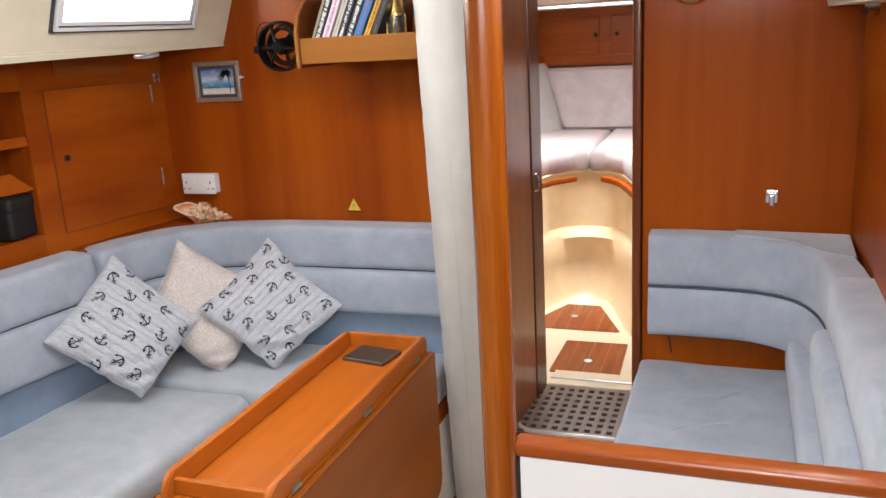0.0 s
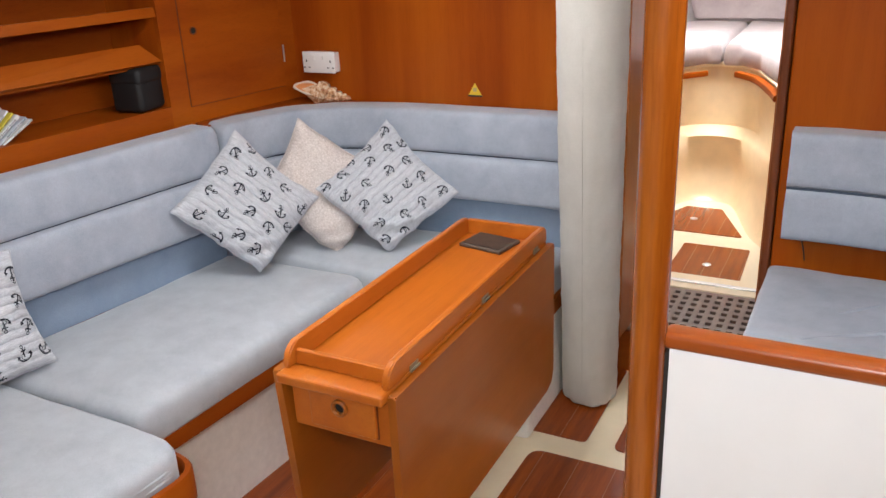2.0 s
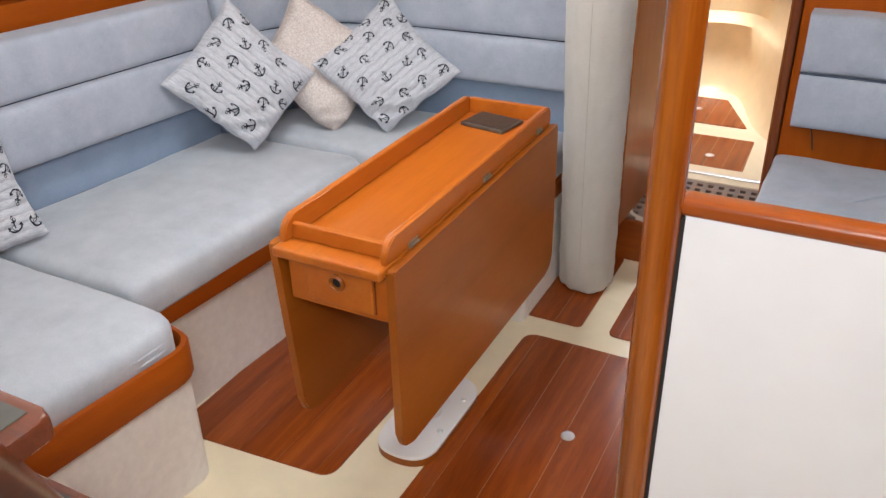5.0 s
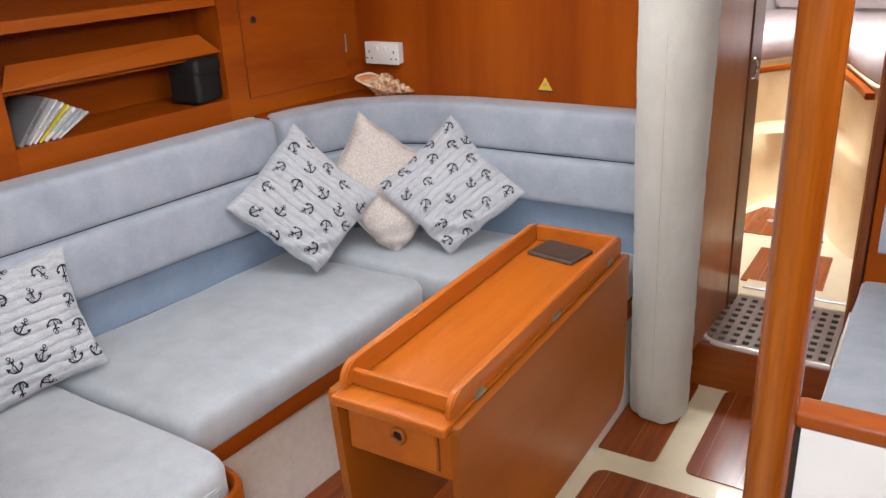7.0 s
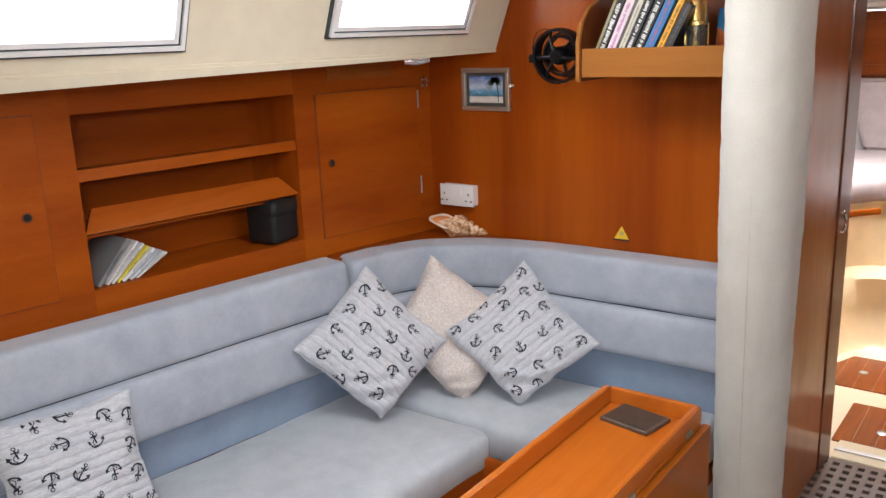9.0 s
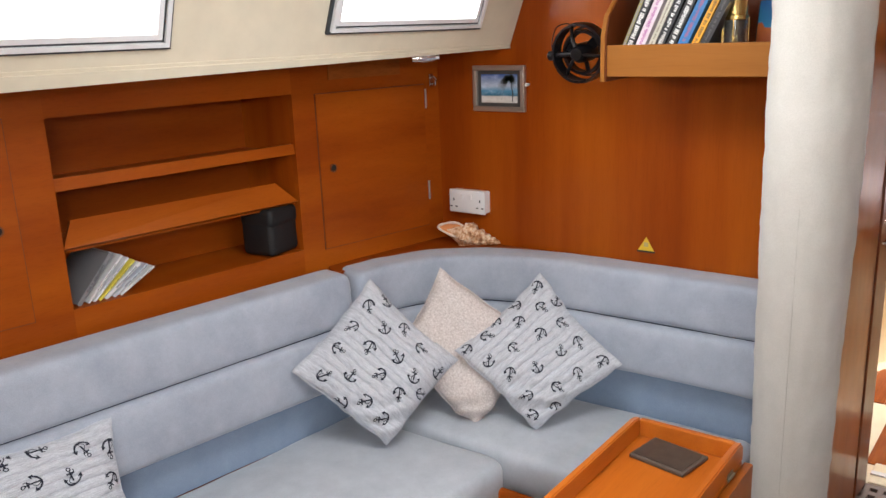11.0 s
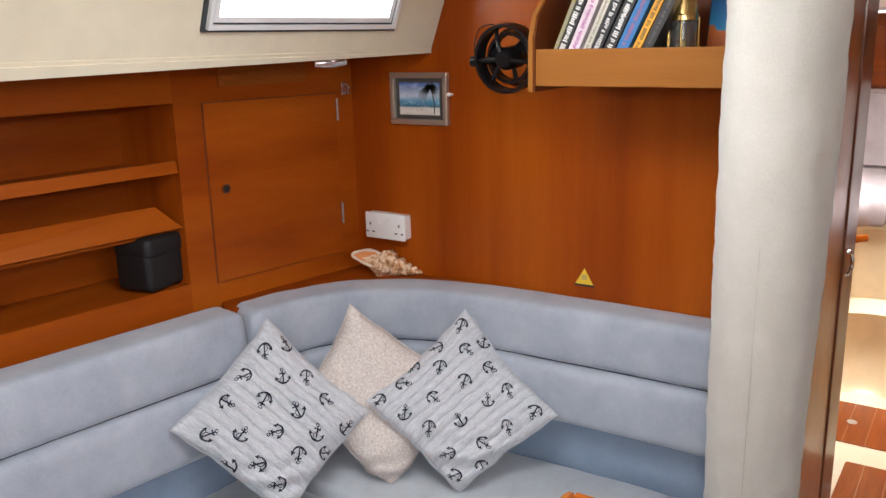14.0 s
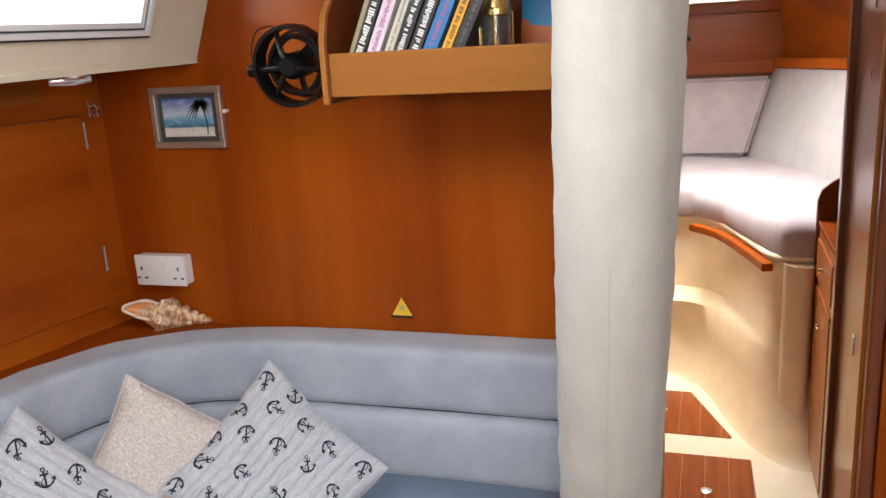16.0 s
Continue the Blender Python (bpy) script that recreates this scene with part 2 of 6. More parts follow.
def part(name, bm, material, parent=None, label="", smooth=False, angle=40):
    """Links a bmesh, given in world metres, as one mesh object."""
    me = bpy.data.meshes.new(name)
    vs = [v.co for v in bm.verts]
    lo = Vector([min(v[i] for v in vs) for i in range(3)])
    hi = Vector([max(v[i] for v in vs) for i in range(3)])
    c = Vector(((lo.x + hi.x) / 2, (lo.y + hi.y) / 2, lo.z))
    bmesh.ops.translate(bm, vec=-c, verts=bm.verts)
    bmesh.ops.recalc_face_normals(bm, faces=bm.faces)
    if smooth:
        for f in bm.faces:
            f.smooth = True
        for e in bm.edges:
            if len(e.link_faces) == 2 and e.calc_face_angle(0) > radians(angle):
                e.smooth = False
    bm.to_mesh(me)
    bm.free()
    me.materials.append(material)
    ob = new(name, me)
    ob.location = c
    PLACED[ob] = Matrix.Translation(c)
    if parent is not None:
        ob.parent = parent
        ob.matrix_parent_inverse = PLACED[parent].inverted()
    if label:
        ob["label"] = label
    return ob


def single(name, bm, material, label, category, group="", kind="", smooth=False):
    return tagged(part(name, bm, material, None, "", smooth), label, category, group, kind)


def box(x0, x1, y0, y1, z0, z1, bevel=0.0, seg=2, bm=None):
    own = bm is None
    b = bmesh.new()
    bmesh.ops.create_cube(b, size=1, matrix=Matrix.Translation(((x0 + x1) / 2, (y0 + y1) / 2, (z0 + z1) / 2)) @ Matrix.Diagonal((abs(x1 - x0), abs(y1 - y0), abs(z1 - z0), 1)))
    if bevel:
        bmesh.ops.bevel(b, geom=list(b.edges), offset=bevel, segments=seg, affect="EDGES", profile=0.5)
    return b if own else join(bm, b)


def join(a, b, m=None):
    """Adds b's geometry to a."""
    if m is not None:
        bmesh.ops.transform(b, matrix=m, verts=b.verts)
    vm = {v: a.verts.new(v.co) for v in b.verts}
    for f in b.faces:
        a.faces.new([vm[v] for v in f.verts])
    b.free()
    return a


def obox(sx, sy, sz, m, bevel=0.0, seg=2):
    """A box centred on the pose m."""
    b = box(-sx / 2, sx / 2, -sy / 2, sy / 2, -sz / 2, sz / 2, bevel, seg)
    bmesh.ops.transform(b, matrix=m, verts=b.verts)
    return b


def prism(poly, z0, z1, bevel=0.0, seg=2):
    """A plan outline raised from z0 to z1."""
    b = bmesh.new()
    lo = [b.verts.new((x, y, z0)) for x, y in poly]
    hi = [b.verts.new((x, y, z1)) for x, y in poly]
    k = len(poly)
    b.faces.new(lo[::-1])
    top = b.faces.new(hi)
    for i in range(k):
        b.faces.new((lo[i], lo[(i + 1) % k], hi[(i + 1) % k], hi[i]))
    if bevel:
        bmesh.ops.bevel(b, geom=list(top.edges), offset=bevel, segments=seg, affect="EDGES", profile=0.5)
    return b


def rounded(poly, r, n=5):
    """The outline with its corners rounded."""
    out = []
    k = len(poly)
    for i in range(k):
        p, a, c = Vector(poly[i]), Vector(poly[i - 1]), Vector(poly[(i + 1) % k])
        rr = r[i] if isinstance(r, (list, tuple)) else r
        if rr <= 0:
            out.append(tuple(p))
            continue
        u, w = (a - p).normalized(), (c - p).normalized()
        half = u.angle(w) / 2
        d = min(rr / math.tan(half), (a - p).length * 0.49, (c - p).length * 0.49)
        s, e = p + u * d, p + w * d
        for j in range(n + 1):
            t = j / n
            out.append(tuple((1 - t) ** 2 * s + 2 * t * (1 - t) * p + t * t * e))
    return out


def quad_slab(p, thick):
    """A panel through four corners, with thickness along its normal."""
    p = [Vector(q) for q in p]
    nrm = (p[1] - p[0]).cross(p[3] - p[0]).normalized() * thick
    b = bmesh.new()
    a = [b.verts.new(q) for q in p]
    c = [b.verts.new(q + nrm) for q in p]
    b.faces.new(a)
    b.faces.new(c[::-1])
    for i in range(4):
        b.faces.new((a[i], c[i], c[(i + 1) % 4], a[(i + 1) % 4]))
    return b


def sweep(path, profile, closed=True, caps=True):
    """Runs a profile of (out, z) along a plan path of (x, y); out is to the right of the way."""
    b = bmesh.new()
    rings = []
    for i, p in enumerate(path):
        a, c = Vector(path[max(i - 1, 0)]), Vector(path[min(i + 1, len(path) - 1)])
        d = (c - a).normalized()
        side = Vector((d.y, -d.x))
        rings.append([b.verts.new((p[0] + side.x * o, p[1] + side.y * o, z)) for o, z in profile])
    k = len(profile)
    for r, s in zip(rings, rings[1:]):
        for j in range(k if closed else k - 1):
            b.faces.new((r[j], r[(j + 1) % k], s[(j + 1) % k], s[j]))
    if caps and closed:
        b.faces.new(rings[0][::-1])
        b.faces.new(rings[-1])
    return b


def lathe(profile, m=Matrix.Identity(4), seg=24):
    """Turns (radius, z) about z."""
    b = bmesh.new()
    rings = []
    for r, z in profile:
        if r < 1e-6:
            rings.append([b.verts.new((0, 0, z))])
        else:
            rings.append([b.verts.new((r * math.cos(2 * math.pi * i / seg), r * math.sin(2 * math.pi * i / seg), z)) for i in range(seg)])
    for a, c in zip(rings, rings[1:]):
        for i in range(seg):
            q = [a[i % len(a)], a[(i + 1) % len(a)], c[(i + 1) % len(c)], c[i % len(c)]]
            q = list(dict.fromkeys(q))
            if len(q) > 2:
                b.faces.new(q)
    bmesh.ops.transform(b, matrix=m, verts=b.verts)
    return b


def tube(pts, r, seg=10, closed=False):
    """A round bar through points; r may change along it."""
    b = bmesh.new()
    pts = [Vector(p) for p in pts]
    rings = []
    k = len(pts)
    up = Vector((0.13, 0.21, 0.97))
    for i, p in enumerate(pts):
        a = pts[(i - 1) % k] if closed else pts[max(i - 1, 0)]
        c = pts[(i + 1) % k] if closed else pts[min(i + 1, k - 1)]
        d = (c - a).normalized()
        u = d.cross(up)
        if u.length < 0.1:
            u = d.cross(Vector((1, 0, 0)))
        u.normalize()
        w = d.cross(u)
        rr = r[i] if isinstance(r, (list, tuple)) else r
        rings.append([b.verts.new(p + (u * math.cos(2 * math.pi * j / seg) + w * math.sin(2 * math.pi * j / seg)) * rr) for j in range(seg)])
    for i in range(k if closed else k - 1):
        a, c = rings[i], rings[(i + 1) % k]
        for j in range(seg):
            b.faces.new((a[j], a[(j + 1) % seg], c[(j + 1) % seg], c[j]))
    if not closed:
        b.faces.new(rings[0][::-1])
        b.faces.new(rings[-1])
    return b


def spline(pts, n=8):
    """A smooth line through points (Catmull-Rom)."""
    p = [Vector(q) for q in pts]
    p = [2 * p[0] - p[1], *p, 2 * p[-1] - p[-2]]
    out = []
    for i in range(1, len(p) - 2):
        for j in range(n):
            t = j / n
            out.append(0.5 * (2 * p[i] + (p[i + 1] - p[i - 1]) * t + (2 * p[i - 1] - 5 * p[i] + 4 * p[i + 1] - p[i + 2]) * t * t + (3 * p[i] - p[i - 1] - 3 * p[i + 1] + p[i + 2]) * t ** 3))
    out.append(p[-2])
    return out


def ruffle(bm, amount, scale, seed=0.0):
    """Soft unevenness."""
    for v in bm.verts:
        q = v.co * scale + Vector((seed, seed * 1.7, seed * 0.3))
        v.co += Vector((noise.noise(q), noise.noise(q + Vector((11, 0, 0))), noise.noise(q + Vector((0, 17, 0))))) * amount
    return bm

# ---- setting ----
BULK = 2.697
single("floor", prism([(-2.6, -1.6), (1.2, -1.6), (1.2, 2.84), (-2.6, 2.84)], -0.06, 0.0), CREAM, "cream moulded cabin sole between teak panels", "floor", kind="structure")
single("floor_fore", prism([(-1.9, 2.809), (0.5, 2.809), (0.5, 6.2), (-1.9, 6.2)], -0.06, 0.157), CREAM, "raised cream sole of the fore cabin", "floor", kind="structure")
single("wall_aft", box(-2.6, 1.2, -1.7, -1.6, -0.06, 2.1), LINING, "plain cream wall behind the cabin", "wall", kind="structure")
single("wall_starboard", box(0.62, 0.70, -1.6, 2.9, -0.06, 1.66), VENEER, "mahogany faced side of the cabin", "wall", kind="structure")
single("wall_starboard_fore", box(0.5, 0.56, 2.9, 6.2, -0.06, 2.1), LINING, "cream lined side of the fore cabin", "wall", kind="structure")
single("wall_port_fore", box(-1.96, -1.9, 2.9, 6.2, -0.06, 2.1), LINING, "cream lined side of the fore cabin", "wall", kind="structure")
single("wall_fore", box(-1.9, 0.5, 6.2, 6.26, -0.06, 2.1), LINING, "cream wall at the bow", "wall", kind="structure")


def ceiling_sheet(name, x0, x1, y0, y1, z, hole):
    hx0, hx1, hy0, hy1 = hole
    b = bmesh.new()
    for a in ((x0, hx0, y0, y1), (hx1, x1, y0, y1), (hx0, hx1, y0, hy0), (hx0, hx1, hy1, y1)):
        box(*a, z, z + 0.05, bm=b)
    return single(name, b, CEILING, "pale cream headlining", "ceiling", kind="structure")


ceiling_sheet("ceiling", -1.95, 1.2, 0.5, 2.9, 1.98, (-1.41, -0.91, 1.35, 1.85))
ceiling_sheet("ceiling_aft", -1.95, 1.2, -1.7, 0.5, 1.98, (-0.92, 0.08, -1.05, 0.08))
ceiling_sheet("ceiling_fore", -2.0, 0.6, 2.9, 6.3, 1.9, (-1.04, -0.52, 4.14, 4.66))

# forward bulkhead, in two leaves with the walk-through between them
bp = bmesh.new()
edge = [(-2.62, -0.06), (-0.955, -0.06), (-0.955, 2.03), (-1.69, 2.03), (-1.83, 1.70), (-2.62, 1.70)]
fa = [bp.verts.new((x, BULK, z)) for x, z in edge]
fb = [bp.verts.new((x, BULK + 0.03, z)) for x, z in edge]
bp.faces.new(fa)
bp.faces.new(fb[::-1])
for i in range(6):
    bp.faces.new((fa[i], fb[i], fb[(i + 1) % 6], fa[(i + 1) % 6]))
single("wall_bulkhead_port", bp, VENEER, "orange-brown mahogany veneer bulkhead", "wall", kind="structure")
b = rounded([(-0.315, BULK), (0.70, BULK), (0.70, BULK + 0.03), (-0.315, BULK + 0.03)], [0.008, 0, 0, 0.008], 3)
single("wall_bulkhead_starboard", prism(b, -0.06, 2.05), VENEER, "orange-brown mahogany veneer bulkhead", "wall", kind="structure")
single("trim_bulkhead_starboard", prism(rounded([(-0.345, BULK - 0.006), (-0.318, BULK - 0.006), (-0.318, BULK + 0.036), (-0.345, BULK + 0.036)], 0.008, 3), 0.0, 1.98), DARK_WOOD, "dark mahogany edge strip of the bulkhead", "trim", kind="structure", smooth=True)
single("step_riser", box(-1.1, -0.345, 2.785, 2.808, 0.0, 0.165, 0.004), VENEER_X, "mahogany riser of the step to the fore cabin", "step", kind="structure")

# port side: locker front from the aft to the bulkhead, with an open niche
PORT = [(-2.47, 0.2), (-2.306, 1.40), (-2.220, 2.12), (-2.112, BULK)]


def port_x(y):
    for (xa, ya), (xb, yb) in zip(PORT, PORT[1:]):
        if y <= yb:
            return xa + (xb - xa) * (y - ya) / (yb - ya)
    return PORT[-1][0]


def side_panel(y0, y1, z0, z1, thick=0.018, out=0.0, bm=None):
    """A stretch of the port locker front; out: proud of it."""
    own = bm is None
    b = bmesh.new() if own else bm
    xa, xb = port_x(y0) + out, port_x(y1) + out
    q = [(xa, y0, z0), (xb, y1, z0), (xb, y1, z1), (xa, y0, z1)]
    s = bmesh.new()
    v = [s.verts.new(c) for c in q] + [s.verts.new((c[0] - thick, c[1], c[2])) for c in q]
    for f in ((0, 1, 2, 3), (7, 6, 5, 4), (0, 4, 5, 1), (1, 5, 6, 2), (2, 6, 7, 3), (3, 7, 4, 0)):
        s.faces.new([v[i] for i in f])
    return join(b, s)


NY0, NY1, NZ0, NZ1 = 1.405, 2.118, 1.062, 1.538
wl = thing("wall_locker_front", (port_x(1.4), 1.4, 0.9), "mahogany locker front along the side of the cabin", "wall", kind="structure")
for y0, y1, z0, z1 in ((0.2, NY0, 0.9, 1.70), (NY0, NY1, 0.9, NZ0), (NY0, NY1, NZ1, 1.70), (NY1, BULK, 0.9, 1.70)):
    part("panel", side_panel(y0, y1, z0, z1), VENEER_Y, wl)
single("wall_port_lower", box(-2.62, -2.56, -1.6, 2.9, -0.06, 1.69), LINING, "plain hull side behind the lockers", "wall", kind="structure")

# coachroof side: a cream panel that leans inboard, with two windows through it
C0, C1 = Vector((-2.205, 0.0, 1.652)), Vector((-1.82, BULK, 1.650))
along = (C1 - C0).normalized()
lean = (Vector((0.42, 0, 1)) - along * along.dot(Vector((0.42, 0, 1)))).normalized()
face = along.cross(lean).normalized()


def coach(y, up, out=0.0):
    """A point on the coachroof side: station y, metres up the slope, metres proud of it."""
    return C0 + along * ((y - C0.y) / along.y) + lean * up - face * out * COACH_SIGN


COACH_SIGN = 1 if face.x < 0 else -1
WINDOWS = [(0.42, 1.527, 0.050, 0.28), (1.962, 2.517, 0.070, 0.28)]


def coach_strip(bm, y0, y1, u0, u1, t0=0.0, t1=-0.03):
    s = bmesh.new()
    v = [s.verts.new(coach(y, u, t)) for t in (t0, t1) for y, u in ((y0, u0), (y1, u0), (y1, u1), (y0, u1))]
    for f in ((0, 1, 2, 3), (7, 6, 5, 4), (0, 4, 5, 1), (1, 5, 6, 2), (2, 6, 7, 3), (3, 7, 4, 0)):
        s.faces.new([v[i] for i in f])
    return join(bm, s)


wc = thing("wall_coachroof_port", coach(0.5, 0.0), "cream vinyl lined coachroof side with windows", "wall", kind="structure")
ys = [-1.6] + [y for w in WINDOWS for y in w[:2]] + [BULK]
panels = [(ys[i], ys[i + 1], 0.0, 0.40) for i in range(0, len(ys), 2)]
for y0, y1, u0, u1 in WINDOWS:
    panels += [(y0, y1, 0.0, u0), (y0, y1, u1, 0.40)]
for q in panels:
    part("panel", coach_strip(bmesh.new(), *q), LINING, wc)
b = bmesh.new()
for t0, t1, u1 in ((0.003, -0.010, 0.006), (0.007, -0.016, -0.002)):
    q = [coach(y, u, t) for t in (t0, t1) for y, u in ((-1.6, -0.088 - u1 * 0.3), (BULK - 0.002, -0.004 + u1 * 0.3), (BULK - 0.002, u1), (-1.6, u1))]
    e = bmesh.new()
    v = [e.verts.new(c) for c in q]
    for f in ((0, 1, 2, 3), (7, 6, 5, 4), (0, 4, 5, 1), (1, 5, 6, 2), (2, 6, 7, 3), (3, 7, 4, 0)):
        e.faces.new([v[i] for i in f])
    join(b, e)
single("trim_coachroof", b, LINING, "cream rolled edge under the coachroof side", "trim", kind="structure")
b = quad_slab([(-2.6, -1.6, 1.70), (-2.6, BULK, 1.70), (-1.83, BULK, 1.672), (-2.44, -1.6, 1.672)], 0.03)
single("ceiling_side_deck", b, LINING, "cream underside of the side deck", "ceiling", kind="structure")

for k, (y0, y1, u0, u1) in enumerate(WINDOWS, 1):
    w = thing(f"window_{k}", coach(y0, u0), "fixed cabin window in a bright aluminium frame", "window", "cabin windows", "structure")
    for j, (wid, out, material, nm) in enumerate(((0.008, 0.008, RUBBER, "seal"), (0.010, 0.018, FRAME_ALU, "outer_frame"), (0.005, 0.010, RUBBER, "inner_seal"), (0.012, 0.012, FRAME_ALU, "inner_frame"))):
        inset = (0.0, 0.008, 0.018, 0.023)[j] - 0.008
        b = bmesh.new()
        a0, a1, e0, e1 = y0 + inset, y1 - inset, u0 + inset, u1 - inset
        coach_strip(b, a0, a1, e0, e0 + wid, out, -0.01)
        coach_strip(b, a0, a1, e1 - wid, e1, out, -0.01)
        coach_strip(b, a0, a0 + wid, e0 + wid, e1 - wid, out, -0.01)
        coach_strip(b, a1 - wid, a1, e0 + wid, e1 - wid, out, -0.01)
        part(nm, b, material, w)
    b = bmesh.new()
    coach_strip(b, y0 + 0.02, y1 - 0.02, u0 + 0.02, u1 - 0.02, -0.012, -0.016)
    part("pane", b, GLASS, w).visible_shadow = False
single("backdrop", quad_slab([(-3.6, -2.5, 0.8), (-3.6, 6.0, 0.8), (-3.2, 6.0, 4.5), (-3.2, -2.5, 4.5)], 0.02), SKYCARD, "bright white overcast sky outside the windows", "sky", kind="structure")

# starboard coachroof corner above the bulkhead
b = quad_slab([(0.20, 0.0, 1.668), (0.20, BULK, 1.668), (0.09, BULK, 1.98), (0.09, 0.0, 1.98)], 0.03)
single("wall_coachroof_starboard", b, LINING, "cream vinyl lined coachroof side", "wall", kind="structure")
single("ceiling_side_deck_starboard", box(0.2, 0.7, -1.6, BULK, 1.66, 1.69), LINING, "cream underside of the side deck", "ceiling", kind="structure")

# ---- the settee round the table ----
TOPLINE_CORNER = [(p.x, p.y) for p in spline([(-2.118, 2.175, 0), (-2.085, 2.34, 0), (-1.99, 2.50, 0), (-1.83, 2.605, 0), (-1.62, 2.655, 0), (-1.3, 2.668, 0), (-0.925, 2.668, 0)], 6)]
TOPLINE_SIDE = [(-2.345, 0.70), (-2.262, 1.27), (-2.20, 1.75), (-2.14, 2.17)]


def roll(z0, z1, t, deep=0.034, n=10):
    """Section of a stuffed roll: flat behind, bulging in front."""
    pts = [(-0.02, z0), (-0.02, z1)]
    for i in range(n + 1):
        a = math.pi / 2 - math.pi * i / n
        s = abs(math.cos(a)) ** 0.4
        pts.append((t + deep * s - deep, (z0 + z1) / 2 + (z1 - z0) / 2 * math.copysign(abs(math.sin(a)) ** 0.5, math.sin(a))))
    return pts


def stuffed(path, profile, r=0.035):
    """A roll along a path whose two ends are rounded over."""
    a, c = Vector(path[0]), Vector(path[-1])
    da, dc = (a - Vector(path[1])).normalized(), (c - Vector(path[-2])).normalized()
    turns = [radians(q) for q in (25, 50, 72, 88)]
    head = [a + da * r * (math.sin(q) - 1) for q in turns]
    tail = [c + dc * r * (math.sin(q) - 1) for q in turns]
    inner = [Vector(p) for p in path[1:-1]]
    line = head[::-1] + [a - da * r] + inner + [c - dc * r] + tail
    b = sweep([tuple(p) for p in line], profile)
    b.verts.ensure_lookup_table()
    k = len(profile)
    zs = [z for _, z in profile]
    zc, half = (min(zs) + max(zs)) / 2, (max(zs) - min(zs)) / 2
    for i, q in [(3 - j, q) for j, q in enumerate(turns)] + [(len(line) - 4 + j, q) for j, q in enumerate(turns)]:
        d = r * (1 - math.cos(q))
        p = Vector(line[i])
        for v in b.verts[i * k:(i + 1) * k]:
            v.co.z = zc + (v.co.z - zc) * (1 - d / half)
            flat = Vector((v.co.x, v.co.y)) - p
            v.co.x, v.co.y = p.x + flat.x * (1 - 0.6 * d / 0.1), p.y + flat.y * (1 - 0.6 * d / 0.1)
    return b


def backrest(path, z_top, name, label, steps):
    th = thing(name, (*path[len(path) // 2], 0.55), label, "back cushion")
    z_mid, z_low, z_seat = steps
    part("upper_roll", ruffle(stuffed(path, roll(z_mid + 0.002, z_top, 0.085)), 0.0025, 9), BLUE, th, smooth=True, angle=70)
    part("middle_roll", ruffle(stuffed(path, roll(z_low, z_mid - 0.002, 0.105)), 0.0025, 9, 3.0), BLUE, th, smooth=True, angle=70)
    part("lower_panel", sweep(path, [(-0.02, z_seat - 0.03), (-0.02, z_low), (0.035, z_low), (0.03, z_seat - 0.03)]), BLUE_DEEP, th, "darker blue recessed panel", smooth=True)
    for zz, o in ((z_mid, 0.062), (z_low + 0.004, 0.066)):
        part("piping", tube([(x, y, zz) for x, y in offset(path, o)], 0.004, 6), PIPING, th, "dark piping")
    return th


def offset(path, o):
    out = []
    for i, p in enumerate(path):
        a, c = Vector(path[max(i - 1, 0)]), Vector(path[min(i + 1, len(path) - 1)])
        d = (c - a).normalized()
        out.append((p[0] + d.y * o, p[1] - d.x * o))
    return out


backrest(TOPLINE_SIDE, 1.001, "side_back_cushion", "blue-grey velour backrest with horizontal rolls along the lockers", (0.835, 0.655, 0.53))
backrest(TOPLINE_CORNER, 1.000, "corner_back_cushion", "blue-grey velour backrest curving round the corner to the bulkhead", (0.845, 0.685, 0.53))
single("corner_shelf", prism([(-2.125, 2.15), (-2.085, 2.35), (-1.985, 2.51), (-1.83, 2.615), (-1.62, 2.668), (-1.62, BULK - 0.002), (-2.13, BULK - 0.002), (-2.20, 2.2)], 0.975, 0.992), VENEER_Y, "small mahogany corner shelf behind the backrest", "shelf")


def pad(poly, z0, z1, r, seed, sag=0.004, bow=0.014, edge=0.035):
    """A seat cushion: rounded plan, crowned top, soft edges."""
    out = [Vector(p) for p in rounded(poly, r, 6)]
    fine = []
    for p, q in zip(out, out[1:] + out[:1]):
        k = max(1, int((q - p).length / 0.06))
        fine += [p.lerp(q, i / k) for i in range(k)]
    out = fine
    c = sum(out, Vector((0, 0))) / len(out)
    levels = [(0.012, z0), (0.0, z0 + 0.012)]
    for i in range(5):
        t = math.pi / 2 * i / 4
        levels.append((edge * (1 - math.cos(t)), z1 - edge + edge * math.sin(t)))
    rings = [([p + (c - p).normalized() * d for p in out], z) for d, z in levels]
    last = rings[-1][0]
    for f, up in ((0.86, 0.35), (0.7, 0.65), (0.5, 0.85), (0.3, 0.97), (0.12, 1.0)):
        rings.append(([c + (p - c) * f for p in last], z1 + bow * up))
    b = bmesh.new()
    vs = [[b.verts.new((p.x, p.y, z)) for p in ring] for ring, z in rings]
    n = len(out)
    for lo, hi in zip(vs, vs[1:]):
        for i in range(n):
            b.faces.new((lo[i], lo[(i + 1) % n], hi[(i + 1) % n], hi[i]))
    b.faces.new(vs[-1])
    b.faces.new(vs[0][::-1])
    return ruffle(b, sag, 7, seed)


